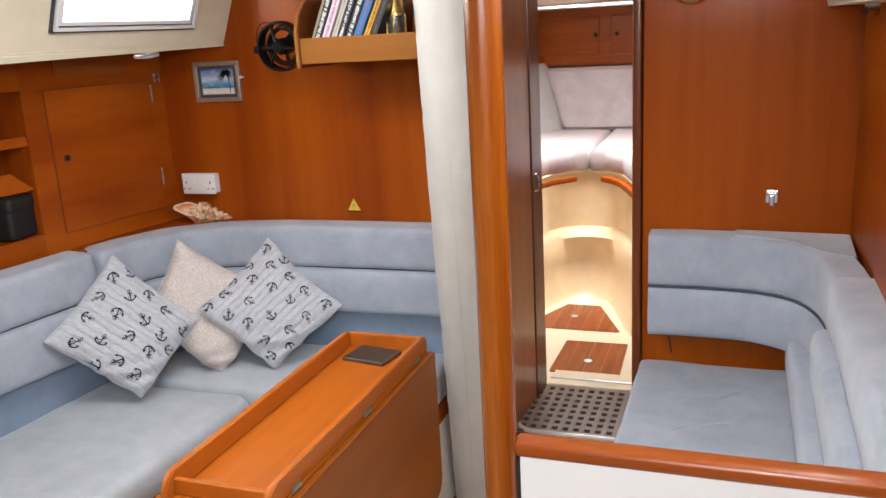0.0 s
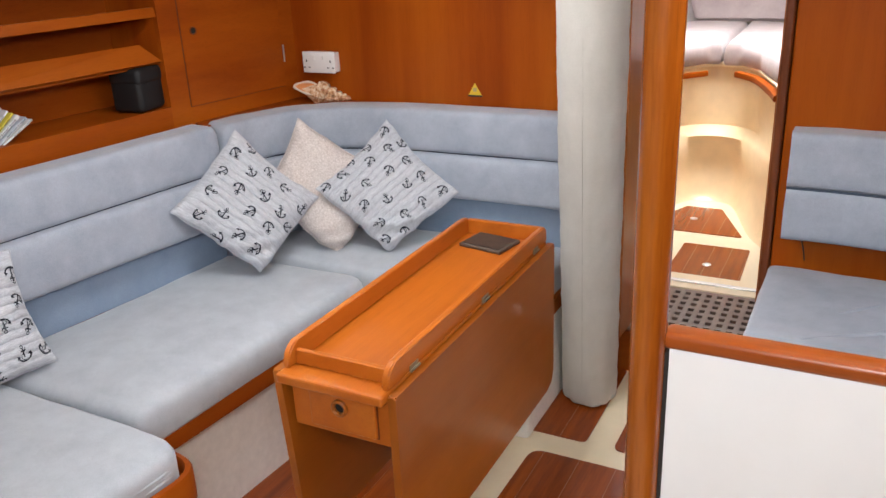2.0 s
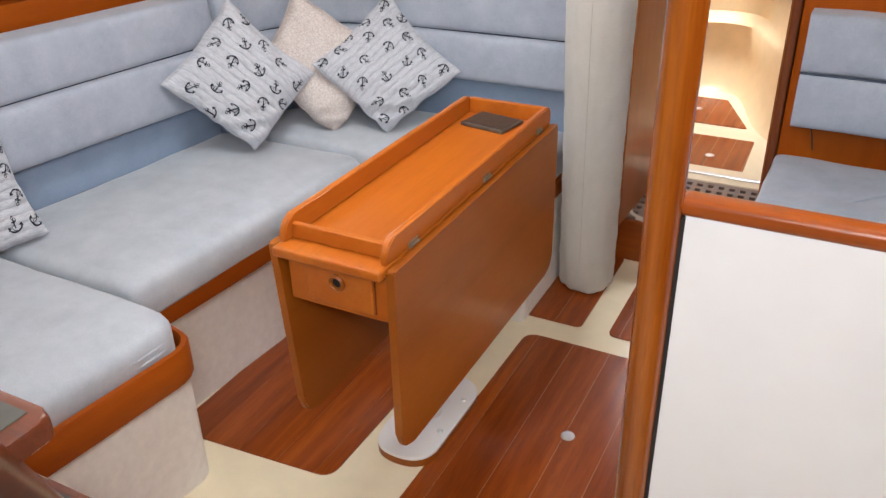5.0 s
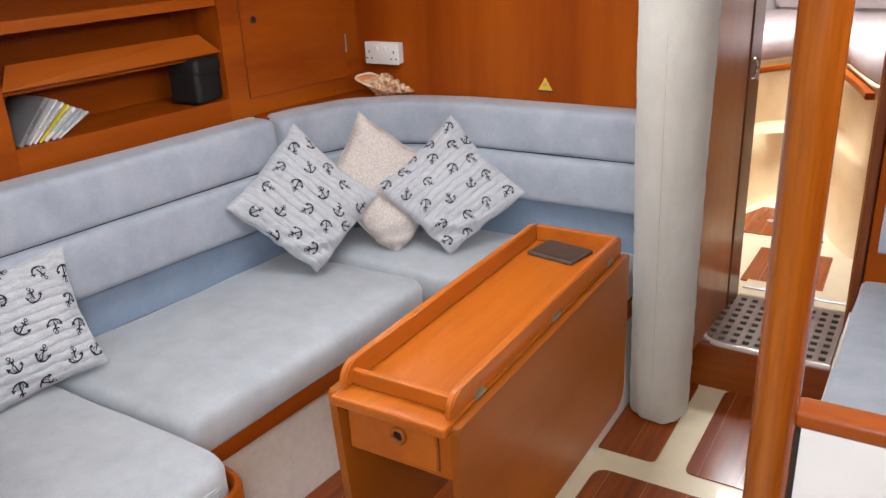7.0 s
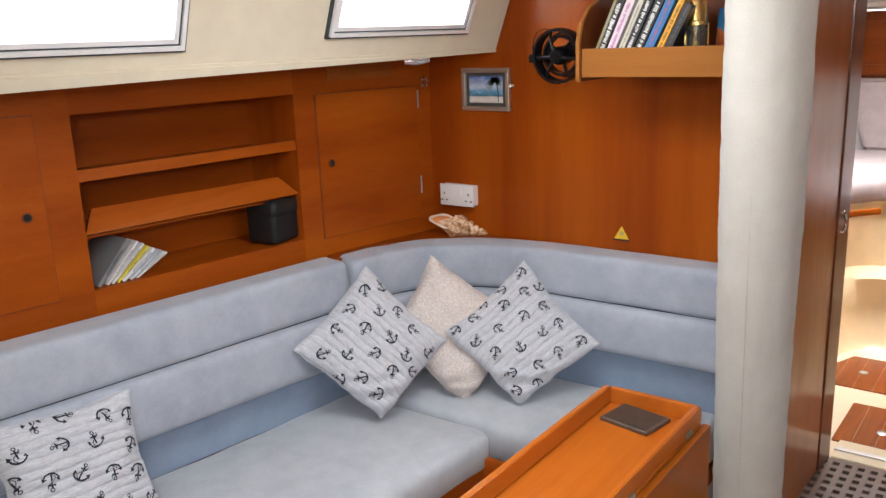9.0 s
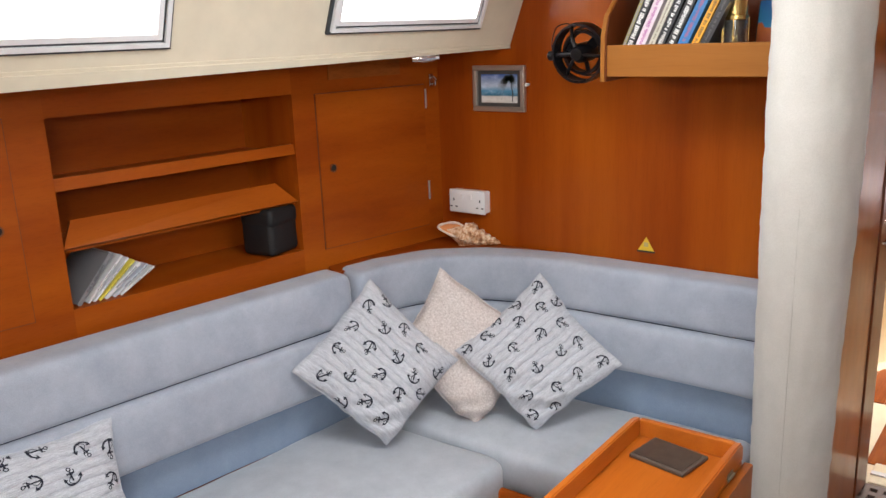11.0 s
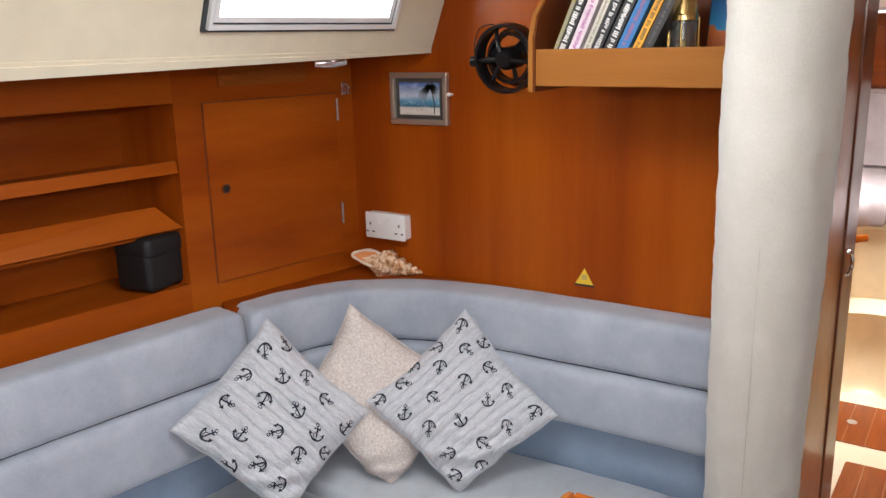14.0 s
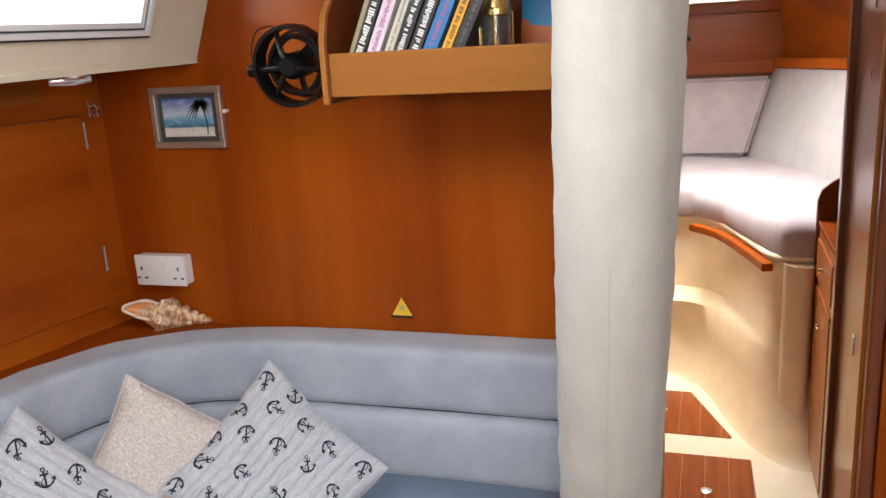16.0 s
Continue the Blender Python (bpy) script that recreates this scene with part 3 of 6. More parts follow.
seats = [
    ("seat_cushion", [(-2.235, 1.235), (-1.600, 1.228), (-1.528, 2.200), (-2.12, 2.200)], 0.402, 0.512, [0.02, 0.05, 0.06, 0.02], "long blue-grey velour seat cushion along the side"),
    ("seat_cushion", [(-2.10, 2.205), (-1.50, 2.195), (-0.97, 2.175), (-0.97, 2.632), (-1.65, 2.632), (-2.02, 2.45)], 0.402, 0.535, [0.02, 0.02, 0.05, 0.02, 0.1, 0.1], "blue-grey velour seat cushion in front of the bulkhead"),
    ("seat_cushion", [(-2.31, 0.72), (-1.456, 0.72), (-1.402, 1.198), (-1.60, 1.214), (-2.24, 1.225)], 0.402, 0.51, [0.02, 0.05, 0.085, 0.03, 0.02], "blue-grey velour seat cushion at the aft end of the settee"),
]
for k, (nm, poly, z0, z1, r, lab) in enumerate(seats):
    th = thing(nm, (poly[0][0], poly[0][1], z0), lab, "seat cushion", "settee seat cushions")
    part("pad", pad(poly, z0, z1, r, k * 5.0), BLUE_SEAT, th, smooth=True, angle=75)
    if k == 2:
        for z, y0, y1 in ((0.470, 1.02, 1.165), (0.452, 1.06, 1.160), (0.461, 1.10, 1.170)):
            bend = [(-1.456 + 0.113 * (y - 0.72) - 0.0005 - 6 * max(0.0, y - 1.11) ** 2, y, z - 0.03 * (1.17 - y)) for y in [y0 + (y1 - y0) * j / 6 for j in range(7)]]
            part("fold", tube(spline(bend, 3), [0.0008 + 0.0034 * math.sin(math.pi * j / 18) for j in range(19)], 8), BLUE_SEAT, th, "soft fold near the corner", smooth=True)

BASE = [(-2.5, 0.72), (-1.48, 0.72), (-1.425, 1.235), (-1.668, 1.262), (-1.602, 2.22), (-0.965, 2.22), (-0.965, BULK), (-2.5, BULK)]
sb = thing("settee_base", (-1.65, 1.5, 0), "off-white lined settee base with a mahogany top rail", "settee base")
outline = rounded(BASE, [0, 0.03, 0.07, 0.05, 0.04, 0.02, 0, 0], 6)
part("lining", prism(outline, 0.0, 0.345), CARPET_PANEL, sb)
rail = [p for p in rounded([(-2.3, 0.72), (-1.455, 0.72), (-1.402, 1.205), (-1.628, 1.240), (-1.556, 2.165), (-0.965, 2.165)], [0, 0.04, 0.075, 0.02, 0.04, 0], 6)]
part("rail", sweep(rail, [(0.0, 0.348), (0.018, 0.350), (0.020, 0.357), (0.020, 0.431), (0.015, 0.438), (0.004, 0.440), (0.0, 0.435)]), VENEER_Y, sb, "mahogany rail", smooth=True)
part("base_board", prism(outline, 0.345, 0.40), VENEER_Y, sb)

# ---- scatter cushions ----


def pillow(name, corners, puff, material, label, seed, anchors=(), crumple=0.006, stripes=0, along="u", folds=0.0, blunt=0.0):
    """A stuffed square through its four corners (top, right, bottom, left)."""
    t, r, bt, lf = [Vector(c) for c in corners]
    nrm = (r - lf).cross(t - bt).normalized()
    if nrm.y > 0:
        nrm = -nrm
    n = stripes * 5 if stripes else 30

    def at(u, v, s):
        base = t * (1 - u) * (1 - v) + r * u * (1 - v) + bt * u * v + lf * (1 - u) * v
        a, c = 2 * u - 1, 2 * v - 1
        pinch = 1.012 - 0.05 * (1 - a * a) * abs(c) - 0.05 * (1 - c * c) * abs(a)
        pinch += blunt * (max(0.0, u + v - 1.0) * (1 - abs(u - v)) * (0.9 - 0.95 * max(0.0, u + v - 1.62) / 0.38))
        centre = (t + r + bt + lf) / 4
        base = centre + (base - centre) * pinch
        h = puff * ((1 - a ** 4) * (1 - c ** 4)) ** 0.6
        q = base * 14 + Vector((seed, 0, 0))
        w = noise.noise(q) * crumple + noise.noise(base * 38 + Vector((0, seed, 0))) * crumple * 0.35 * (0.4 + max(abs(a), abs(c)))
        rib = 0.0062 * (abs(math.sin(math.pi * (u if along == "u" else v) * stripes)) ** 0.5 - 0.75) if stripes else 0
        low = min(1.0, max(0.0, (u + v - 1.15) * 2.2))
        base = base + nrm * folds * low * math.sin(24 * (u + v) + 6 * (u - v) + 3 * noise.noise(base * 9) + seed)
        base = base + noise.noise_vector(base * 22 + Vector((seed, 3, 1))) * 0.0045
        edge = min(1, 6 * (1 - max(abs(a), abs(c))))
        base = base + nrm * 0.030 * (a * c) ** 2 * (1 - u * v)
        return base + nrm * (s * (h + (w + rib) * edge) + w * 0.5)

    th = thing(name, tuple(bt), label, "cushion")
    b = bmesh.new()
    sides = []
    for s in (1, -0.8):
        sides.append([[b.verts.new(at(i / n, j / n, s)) for i in range(n + 1)] for j in range(n + 1)])
    uv = b.loops.layers.uv.new("cloth")
    for g in sides:
        for j in range(n):
            for i in range(n):
                f = b.faces.new((g[j][i], g[j][i + 1], g[j + 1][i + 1], g[j + 1][i]))
                for lp, (ui, vi) in zip(f.loops, ((i, j), (i + 1, j), (i + 1, j + 1), (i, j + 1))):
                    lp[uv].uv = (vi / n, ui / n) if along == "u" else (ui / n, vi / n)
    bmesh.ops.remove_doubles(b, verts=b.verts, dist=0.0004)
    part("cover", b, material, th, smooth=True, angle=80)
    rim = [at(i / n, 0, 0) for i in range(n)] + [at(1, i / n, 0) for i in range(n)] + [at(1 - i / n, 1, 0) for i in range(n)] + [at(0, 1 - i / n, 0) for i in range(n)]
    part("seam", tube(rim, 0.0022, 5, True), material, th)
    edge_len = (r - t).length
    for u0, v0, ang in anchors:
        part("anchor_print", anchor_print(lambda p, q: at(min(max(u0 + p / edge_len, 0.012), 0.988), min(max(v0 + q / edge_len, 0.012), 0.988), 1) + nrm * 0.0014, radians(ang)), INK, th)
    return th


def anchor_print(where, ang):
    """A small printed anchor, laid on the cloth by where(p, q)."""
    b = bmesh.new()
    ca, sa = math.cos(ang), math.sin(ang)

    def put(x, y):
        return b.verts.new(where(x * ca - y * sa, x * sa + y * ca))

    def stroke(pts, w):
        rows = []
        for i, (x, y) in enumerate(pts):
            a, c = pts[max(i - 1, 0)], pts[min(i + 1, len(pts) - 1)]
            d = Vector((c[0] - a[0], c[1] - a[1])).normalized()
            ww = w[i] if isinstance(w, list) else w
            rows.append((put(x - d.y * ww, y + d.x * ww), put(x + d.y * ww, y - d.x * ww)))
        for (p, q), (s, t) in zip(rows, rows[1:]):
            b.faces.new((p, q, t, s))

    k = 0.0200
    stroke([(0, -k), (0, -k * 0.3), (0, k * 0.3), (0, k * 0.72)], 0.0019)
    stroke([(-k * 0.42, k * 0.42), (0, k * 0.42), (k * 0.42, k * 0.42)], 0.0019)
    stroke([(k * 0.85 * math.sin(radians(a)), -k * 0.15 - k * 0.85 * math.cos(radians(a))) for a in range(-80, 81, 16)], [0.0012 + 0.0012 * math.cos(radians(a * 0.9)) for a in range(-80, 81, 16)])
    stroke([(k * 0.2 * math.cos(radians(a)), k * 0.92 + k * 0.2 * math.sin(radians(a))) for a in range(0, 361, 40)], 0.0012)
    for s in (-1, 1):
        stroke([(s * k * 0.55, -k * 0.28), (s * k * 0.88, -k * 0.12), (s * k * 0.98, -k * 0.5)], [0.0012, 0.0040, 0.0008])
    stroke([(k * 0.42 * math.sin(t * 5.2), -k * 0.95 + k * 1.75 * t) for t in [i / 10 for i in range(11)]], 0.0009)
    return b


# where the anchors are printed: across and down the cloth, and their turn in degrees
ANCHORS_CORNER = [(0.13, 0.19, -51), (0.21, 0.04, 107), (0.12, 0.43, 27), (0.35, 0.25, 134), (0.49, 0.13, -42), (0.16, 0.65, -101), (0.36, 0.48, -11), (0.59, 0.37, 114), (0.71, 0.16, -108), (0.21, 0.89, -152), (0.39, 0.75, 179), (0.57, 0.6, 39), (0.8, 0.41, 158), (0.62, 0.85, 34), (0.8, 0.62, -36), (0.81, 0.87, 40), (0.47, 0.98, 82), (0.96, 0.47, -130), (0.96, 0.21, 178)]
ANCHORS_BULKHEAD = [(0.06, 0.11, -28), (0.04, 0.36, 20), (0.23, 0.21, -99), (0.19, 0.45, -41), (0.03, 0.59, -8), (0.45, 0.16, -120), (0.26, 0.05, 141), (0.09, 0.74, -131), (0.4, 0.39, -29), (0.06, 0.95, -16), (0.34, 0.65, -97), (0.66, 0.17, -79), (0.27, 0.88, 134), (0.62, 0.35, 126), (0.6, 0.62, 104), (0.9, 0.12, -24), (0.49, 0.84, -46), (0.87, 0.38, -68), (0.85, 0.61, -108), (0.74, 0.87, 26), (0.89, 0.95, 15), (0.97, 0.74, -76)]
ANCHORS_SIDE = [(0.04, 0.73, -92), (0.04, 0.51, -174), (0.14, 0.24, -112), (0.2, 0.05, -83), (0.22, 0.9, 88), (0.25, 0.62, -3), (0.29, 0.37, 83), (0.42, 0.12, -53), (0.48, 0.75, -79), (0.5, 0.53, 130), (0.58, 0.31, -83), (0.65, 0.12, -63), (0.42, 0.97, -118), (0.66, 0.95, 23), (0.74, 0.7, 79), (0.74, 0.47, 121), (0.85, 0.24, 87), (0.87, 0.05, 139), (0.88, 0.91, 136), (0.94, 0.7, -92), (0.97, 0.48, -161)]
pillow("anchor_cushion", [(-2.026, 2.195, 0.967), (-1.776, 2.285, 0.729), (-1.843, 2.030, 0.548), (-2.078, 1.901, 0.763)], 0.055, PILLOW_BLUE, "grey-blue ribbed cushion printed with navy anchors, leaning in the corner", 1.0, ANCHORS_CORNER, stripes=14, along="v", folds=0.008, blunt=0.10)
pillow("anchor_cushion", [(-1.645, 2.574, 0.941), (-1.352, 2.539, 0.712), (-1.517, 2.325, 0.560), (-1.767, 2.280, 0.759)], 0.055, PILLOW_BLUE, "grey-blue ribbed cushion printed with navy anchors, standing on one corner", 2.0, ANCHORS_BULKHEAD, stripes=14, folds=0.009, blunt=0.06)
pillow("plain_cushion", [(-1.878, 2.365, 0.984), (-1.62, 2.48, 0.79), (-1.705, 2.285, 0.545), (-1.95, 2.22, 0.75)], 0.05, PILLOW_PINK, "pale pink nubbly cushion tucked behind the anchor cushions", 3.0, (), 0.006, folds=0.008, blunt=0.40)
pillow("anchor_cushion", [(-2.158, 1.362, 0.816), (-2.02, 1.332, 0.524), (-2.04, 0.995, 0.530), (-2.195, 1.016, 0.831)], 0.055, PILLOW_BLUE, "grey-blue ribbed cushion printed with navy anchors, propped on the side backrest", 4.0, ANCHORS_SIDE, stripes=14, folds=0.004)

# ---- drop-leaf table ----
TX0, TX1, TY0, TY1, TZ = -1.096, -0.846, 1.205, 2.072, 0.772
tb = thing("drop_leaf_table", (-0.97, 1.65, 0), "varnished teak drop-leaf table with both leaves down", "table")
part("top", box(TX0, TX1, TY0 - 0.03, TY1, TZ - 0.022, TZ, 0.005), TABLE_WOOD, tb)


def fiddle_side(x0, x1):
    """A long fiddle with its near end rounded down."""
    prof = [(TY0, TZ), (TY0, TZ + 0.012)] + [(TY0 + 0.035 - 0.035 * math.cos(radians(a)), TZ + 0.012 + 0.036 * math.sin(radians(a))) for a in range(15, 91, 15)] + [(TY1 - 0.03, TZ + 0.048), (TY1 - 0.008, TZ + 0.043), (TY1, TZ + 0.03), (TY1, TZ)]
    b = bmesh.new()
    a = [b.verts.new((x0, y, z)) for y, z in prof]
    c = [b.verts.new((x1, y, z)) for y, z in prof]
    b.faces.new(a[::-1])
    b.faces.new(c)
    for i in range(len(prof)):
        b.faces.new((a[i], a[(i + 1) % len(prof)], c[(i + 1) % len(prof)], c[i]))
    bmesh.ops.bevel(b, geom=[e for e in b.edges if abs(e.verts[0].co.x - e.verts[1].co.x) < 1e-6], offset=0.003, segments=2, affect="EDGES")
    return b


part("fiddle", fiddle_side(TX0, TX0 + 0.016), TABLE_WOOD, tb, smooth=True)
part("fiddle", fiddle_side(TX1 - 0.016, TX1), TABLE_WOOD, tb, smooth=True)
part("end_fiddle", box(TX0 + 0.016, TX1 - 0.016, TY1 - 0.016, TY1, TZ, TZ + 0.042, 0.003), TABLE_WOOD, tb)
part("end_fiddle", box(TX0 + 0.016, TX1 - 0.016, TY0 + 0.022, TY0 + 0.036, TZ, TZ + 0.033, 0.003), TABLE_WOOD, tb)
part("case", box(TX0 + 0.012, TX1 - 0.006, TY0 + 0.004, TY1 - 0.01, 0.640, TZ - 0.022, 0.002), TABLE_WOOD, tb)
part("drawer_gap", box(-1.0385, -0.8775, TY0 + 0.0025, TY0 + 0.006, 0.6525, TZ - 0.0222), GAP_WOOD, tb, "dark gap round the drawer")
dr = part("drawer", box(-1.036, -0.880, TY0 - 0.006, TY0 + 0.006, 0.655, 0.7485, 0.004, 3), TABLE_WOOD, tb)
part("drawer_ring", lathe([(0.019, 0), (0.019, 0.006), (0.015, 0.009), (0.011, 0.006), (0.0105, 0.0)], look((-0.960, TY0 - 0.006, 0.712), (-0.960, TY0 - 1, 0.712)) @ pose(0, 0, 0, 180), 20), LEAF_WOOD, dr, smooth=True)
part("finger_hole", lathe([(0.0, 0.001), (0.0108, 0.001), (0.0108, 0.0)], look((-0.960, TY0 - 0.006, 0.712), (-0.960, TY0 - 1, 0.712)) @ pose(0, 0, 0, 180), 16), VOID, dr)


def leaf(x0, x1, hang=0.0, z_low=0.325):
    """A hinged leaf; hang: how far its foot swings inboard."""
    poly = rounded([(TY0 - 0.012, z_low), (TY1 + 0.004, z_low), (TY1 + 0.004, TZ - 0.004), (TY0 - 0.012, TZ - 0.004)], [0.05, 0.05, 0.004, 0.004], 5)
    b = bmesh.new()
    a = [b.verts.new((x0 + hang * (TZ - z) / (TZ - z_low), y, z)) for y, z in poly]
    c = [b.verts.new((x1 + hang * (TZ - z) / (TZ - z_low), y, z)) for y, z in poly]
    b.faces.new(a[::-1])
    b.faces.new(c)
    for i in range(len(poly)):
        b.faces.new((a[i], a[(i + 1) % len(poly)], c[(i + 1) % len(poly)], c[i]))
    bmesh.ops.bevel(b, geom=[e for e in b.edges if abs(e.verts[0].co.x - e.verts[1].co.x) < 0.015 or e.calc_length() > 0.03], offset=0.004, segments=2, affect="EDGES")
    return b


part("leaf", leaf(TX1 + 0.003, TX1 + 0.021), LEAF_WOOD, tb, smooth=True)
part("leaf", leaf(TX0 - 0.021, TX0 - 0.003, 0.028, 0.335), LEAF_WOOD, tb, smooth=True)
for hy in (1.305, 1.655, 1.985):
    hb = box(TX1 - 0.001, TX1 + 0.0016, hy - 0.018, hy + 0.018, TZ + 0.001, TZ + 0.013, 0.0006, 1)
    join(hb, lathe([(0.0035, -0.018), (0.0035, 0.018)], pose(TX1 + 0.003, hy, TZ + 0.002, 90), 8))
    part("hinge", hb, DULL_HINGE, tb, "small dull brass hinge")
part("pedestal", lathe([(0.034, 0.03), (0.034, 0.64)], pose(-1.015, 1.655, 0), 20), SOCKET_WHITE, tb, "white painted tube", smooth=True)
foot_poly = rounded([(-1.10, 1.458), (-0.925, 1.458), (-0.925, 1.835), (-1.10, 1.835)], 0.088, 8)
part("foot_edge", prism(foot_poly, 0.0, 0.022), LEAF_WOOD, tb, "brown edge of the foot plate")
part("foot_plate", prism(foot_poly, 0.022, 0.03, 0.004), SOCKET_WHITE, tb, "white painted foot plate")
for q in ((-0.951, 1.592), (-0.951, 1.737), (-1.065, 1.592), (-1.065, 1.737)):
    part("bolt", lathe([(0.009, 0), (0.009, 0.002), (0.006, 0.005), (0, 0.005)], pose(q[0], q[1], 0.03), 10), ALU, tb)
pp = thing("table_pad", (-0.96, 1.96, TZ), "dark grey rectangular pad lying on the table", "pad")
part("pad", obox(0.135, 0.105, 0.010, pose(-0.983, 1.992, TZ + 0.005, 0, 0, -10), 0.003), plain("dark_brown_pad", (0.075, 0.055, 0.042), 0.5, spread=0.2, scale=40), pp)
part("inlay", obox(0.118, 0.088, 0.0016, pose(-0.983, 1.992, TZ + 0.0106, 0, 0, -10)), plain("dark_slate_inlay", (0.045, 0.035, 0.028), 0.45, spread=0.25, scale=40), pp, "darker inlay")

# ---- mast in its canvas cover ----
MX, MY = -0.861, 2.560
RAKE_X, RAKE_Y = 0.039, -0.170
ms = thing("mast", (MX, MY, 0.008), "mast wrapped in an off-white canvas cover", "mast")
b = bmesh.new()
rows = []
N, ZN = 64, 150
for j in range(ZN + 1):
    z = 0.012 + (1.98 - 0.012) * j / ZN
    row = []
    for i in range(N):
        a = 2 * math.pi * i / N
        r = 0.094 + 0.005 * min(z / 1.2, 1.3) - 0.016 * math.exp(-z / 0.018)
        fold = math.sin(a * 9 + 2 * math.sin(z * 3)) * 0.0035 * math.exp(-z / 0.10) + 0.0016 * math.sin(a * 4 + z * 5 + 1.5 * math.sin(a * 2))
        pucker = 0.0016 * max(0, math.sin(z * 52 + 1.2 * math.sin(a * 3) + noise.noise(Vector((a, z * 2, 3))) * 3)) ** 3
        q = Vector((math.cos(a) * 1.3, math.sin(a) * 1.3, z * 6))
        r += noise.noise(q) * 0.0018 + noise.noise(q * 7) * 0.0012 + noise.noise(q * 3.1) * 0.0022 + fold + pucker
        row.append(b.verts.new((MX + RAKE_X * z + r * math.cos(a), MY + RAKE_Y * z + r * math.sin(a), z)))
    rows.append(row)
for p, q in zip(rows, rows[1:]):
    for i in range(N):
        b.faces.new((p[i], p[(i + 1) % N], q[(i + 1) % N], q[i]))
b.faces.new(rows[0][::-1])
part("cover", b, CANVAS, ms, smooth=True, angle=80)
part("hem", tube([(MX + 0.0905 * math.cos(2 * math.pi * i / 32), MY + 0.0905 * math.sin(2 * math.pi * i / 32), 0.024 + 0.006 * math.sin(i * 0.9) + 0.004 * math.sin(i * 0.4)) for i in range(32)], 0.0055, 6, True), CANVAS, ms)
sa = radians(-88)
part("seam", tube([(MX + RAKE_X * z + 0.0987 * math.cos(sa), MY + RAKE_Y * z + 0.0987 * math.sin(sa), z) for z in [0.05 + 0.1 * k for k in range(20)]], 0.0009, 5), CANVAS, ms)

# ---- pillar and half bulkhead ----
single("pillar", lathe([(0.0, 0.0), (0.0195, 0.0), (0.0195, 0.7), (0.0195, 1.4), (0.0195, 1.98), (0.0, 1.98)], pose(-0.277, 0.845, 0), 40), POST_WOOD, "varnished round hardwood pillar", "pillar", smooth=True)
hb = thing("half_bulkhead", (0.2, 0.85, 0), "white half-height partition with a mahogany capping", "partition", kind="structure")
part("panel", box(-0.2535, 0.62, 0.844, 0.866, 0.0, 1.165), WHITE_PANEL, hb)
part("edge_gap", box(-0.2595, -0.2535, 0.842, 0.86, 0.0, 1.16), VOID, hb)
cap = box(-0.262, 0.62, 0.840, 0.871, 1.164, 1.184, 0.007, 3)
part("capping", cap, VENEER_X, hb, "varnished mahogany capping", smooth=True)

# ---- port lockers: niche, shelves, doors ----
DEEP = 0.24
xa, xb = port_x(NY0), port_x(NY1)
ol = thing("open_locker", (xa, NY0, NZ0), "open mahogany shelf niche in the locker front", "locker")
part("back_panel", quad_slab([(xa - DEEP, NY0 - 0.01, NZ0 - 0.02), (xb - DEEP, NY1 + 0.01, NZ0 - 0.02), (xb - DEEP, NY1 + 0.01, NZ1 + 0.02), (xa - DEEP, NY0 - 0.01, NZ1 + 0.02)], 0.012), VENEER_Y, ol)
part("side_panel", prism([(xa - 0.018, NY0 - 0.014), (xa - 0.018, NY0), (xa - DEEP, NY0), (xa - DEEP, NY0 - 0.014)], NZ0 - 0.02, NZ1 + 0.02), VENEER, ol)
part("side_panel", prism([(xb - 0.018, NY1), (xb - 0.018, NY1 + 0.014), (xb - DEEP, NY1 + 0.014), (xb - DEEP, NY1)], NZ0 - 0.02, NZ1 + 0.02), VENEER, ol)
for nm, z in (("bottom_panel", NZ0 - 0.014), ("top_panel", NZ1)):
    part(nm, prism([(xa - 0.018, NY0), (xb - 0.018, NY1), (xb - DEEP, NY1), (xa - DEEP, NY0)], z, z + 0.014), VENEER_Y, ol)


def niche_bar(y0, y1, d0, z0, d1, z1, d2, z2, d3, z3, taper=0.0):
    """A board across the niche: four corners of its section as depth behind the front and height."""
    b = bmesh.new()
    rows = []
    for y, s in ((y0, 1), (y1, -1)):
        x = port_x(y)
        rows.append([b.verts.new((x - d, y + (s * taper if i in (1, 2) else 0), z)) for i, (d, z) in enumerate(((d0, z0), (d1, z1), (d2, z2), (d3, z3)))])
    for i in range(4):
        b.faces.new((rows[0][i], rows[0][(i + 1) % 4], rows[1][(i + 1) % 4], rows[1][i]))
    b.faces.new(rows[0][::-1])
    b.faces.new(rows[1])
    return b


s1 = thing("locker_shelf", (port_x(1.76) - 0.1, 1.76, 1.355), "mahogany shelf across the open locker", "shelf", "locker shelves")
part("board", niche_bar(NY0, NY1, 0.02, 1.358, 0.23, 1.358, 0.23, 1.37, 0.02, 1.37), VENEER_Y, s1)
part("fiddle", niche_bar(NY0 + 0.001, NY1 - 0.001, 0.004, 1.361, 0.018, 1.361, 0.020, 1.392, 0.008, 1.392), VENEER_Y, s1)
s2 = thing("locker_shelf", (port_x(1.76) - 0.1, 1.76, 1.20), "mahogany shelf with a sloping front across the open locker", "shelf", "locker shelves")
part("board", niche_bar(NY0, NY1, 0.03, 1.201, 0.23, 1.201, 0.23, 1.213, 0.03, 1.213), VENEER_Y, s2)
part("sloping_fiddle", niche_bar(NY0 + 0.002, NY1 - 0.002, 0.006, 1.217, 0.046, 1.277, 0.058, 1.271, 0.020, 1.209, 0.05), VENEER_Y, s2)


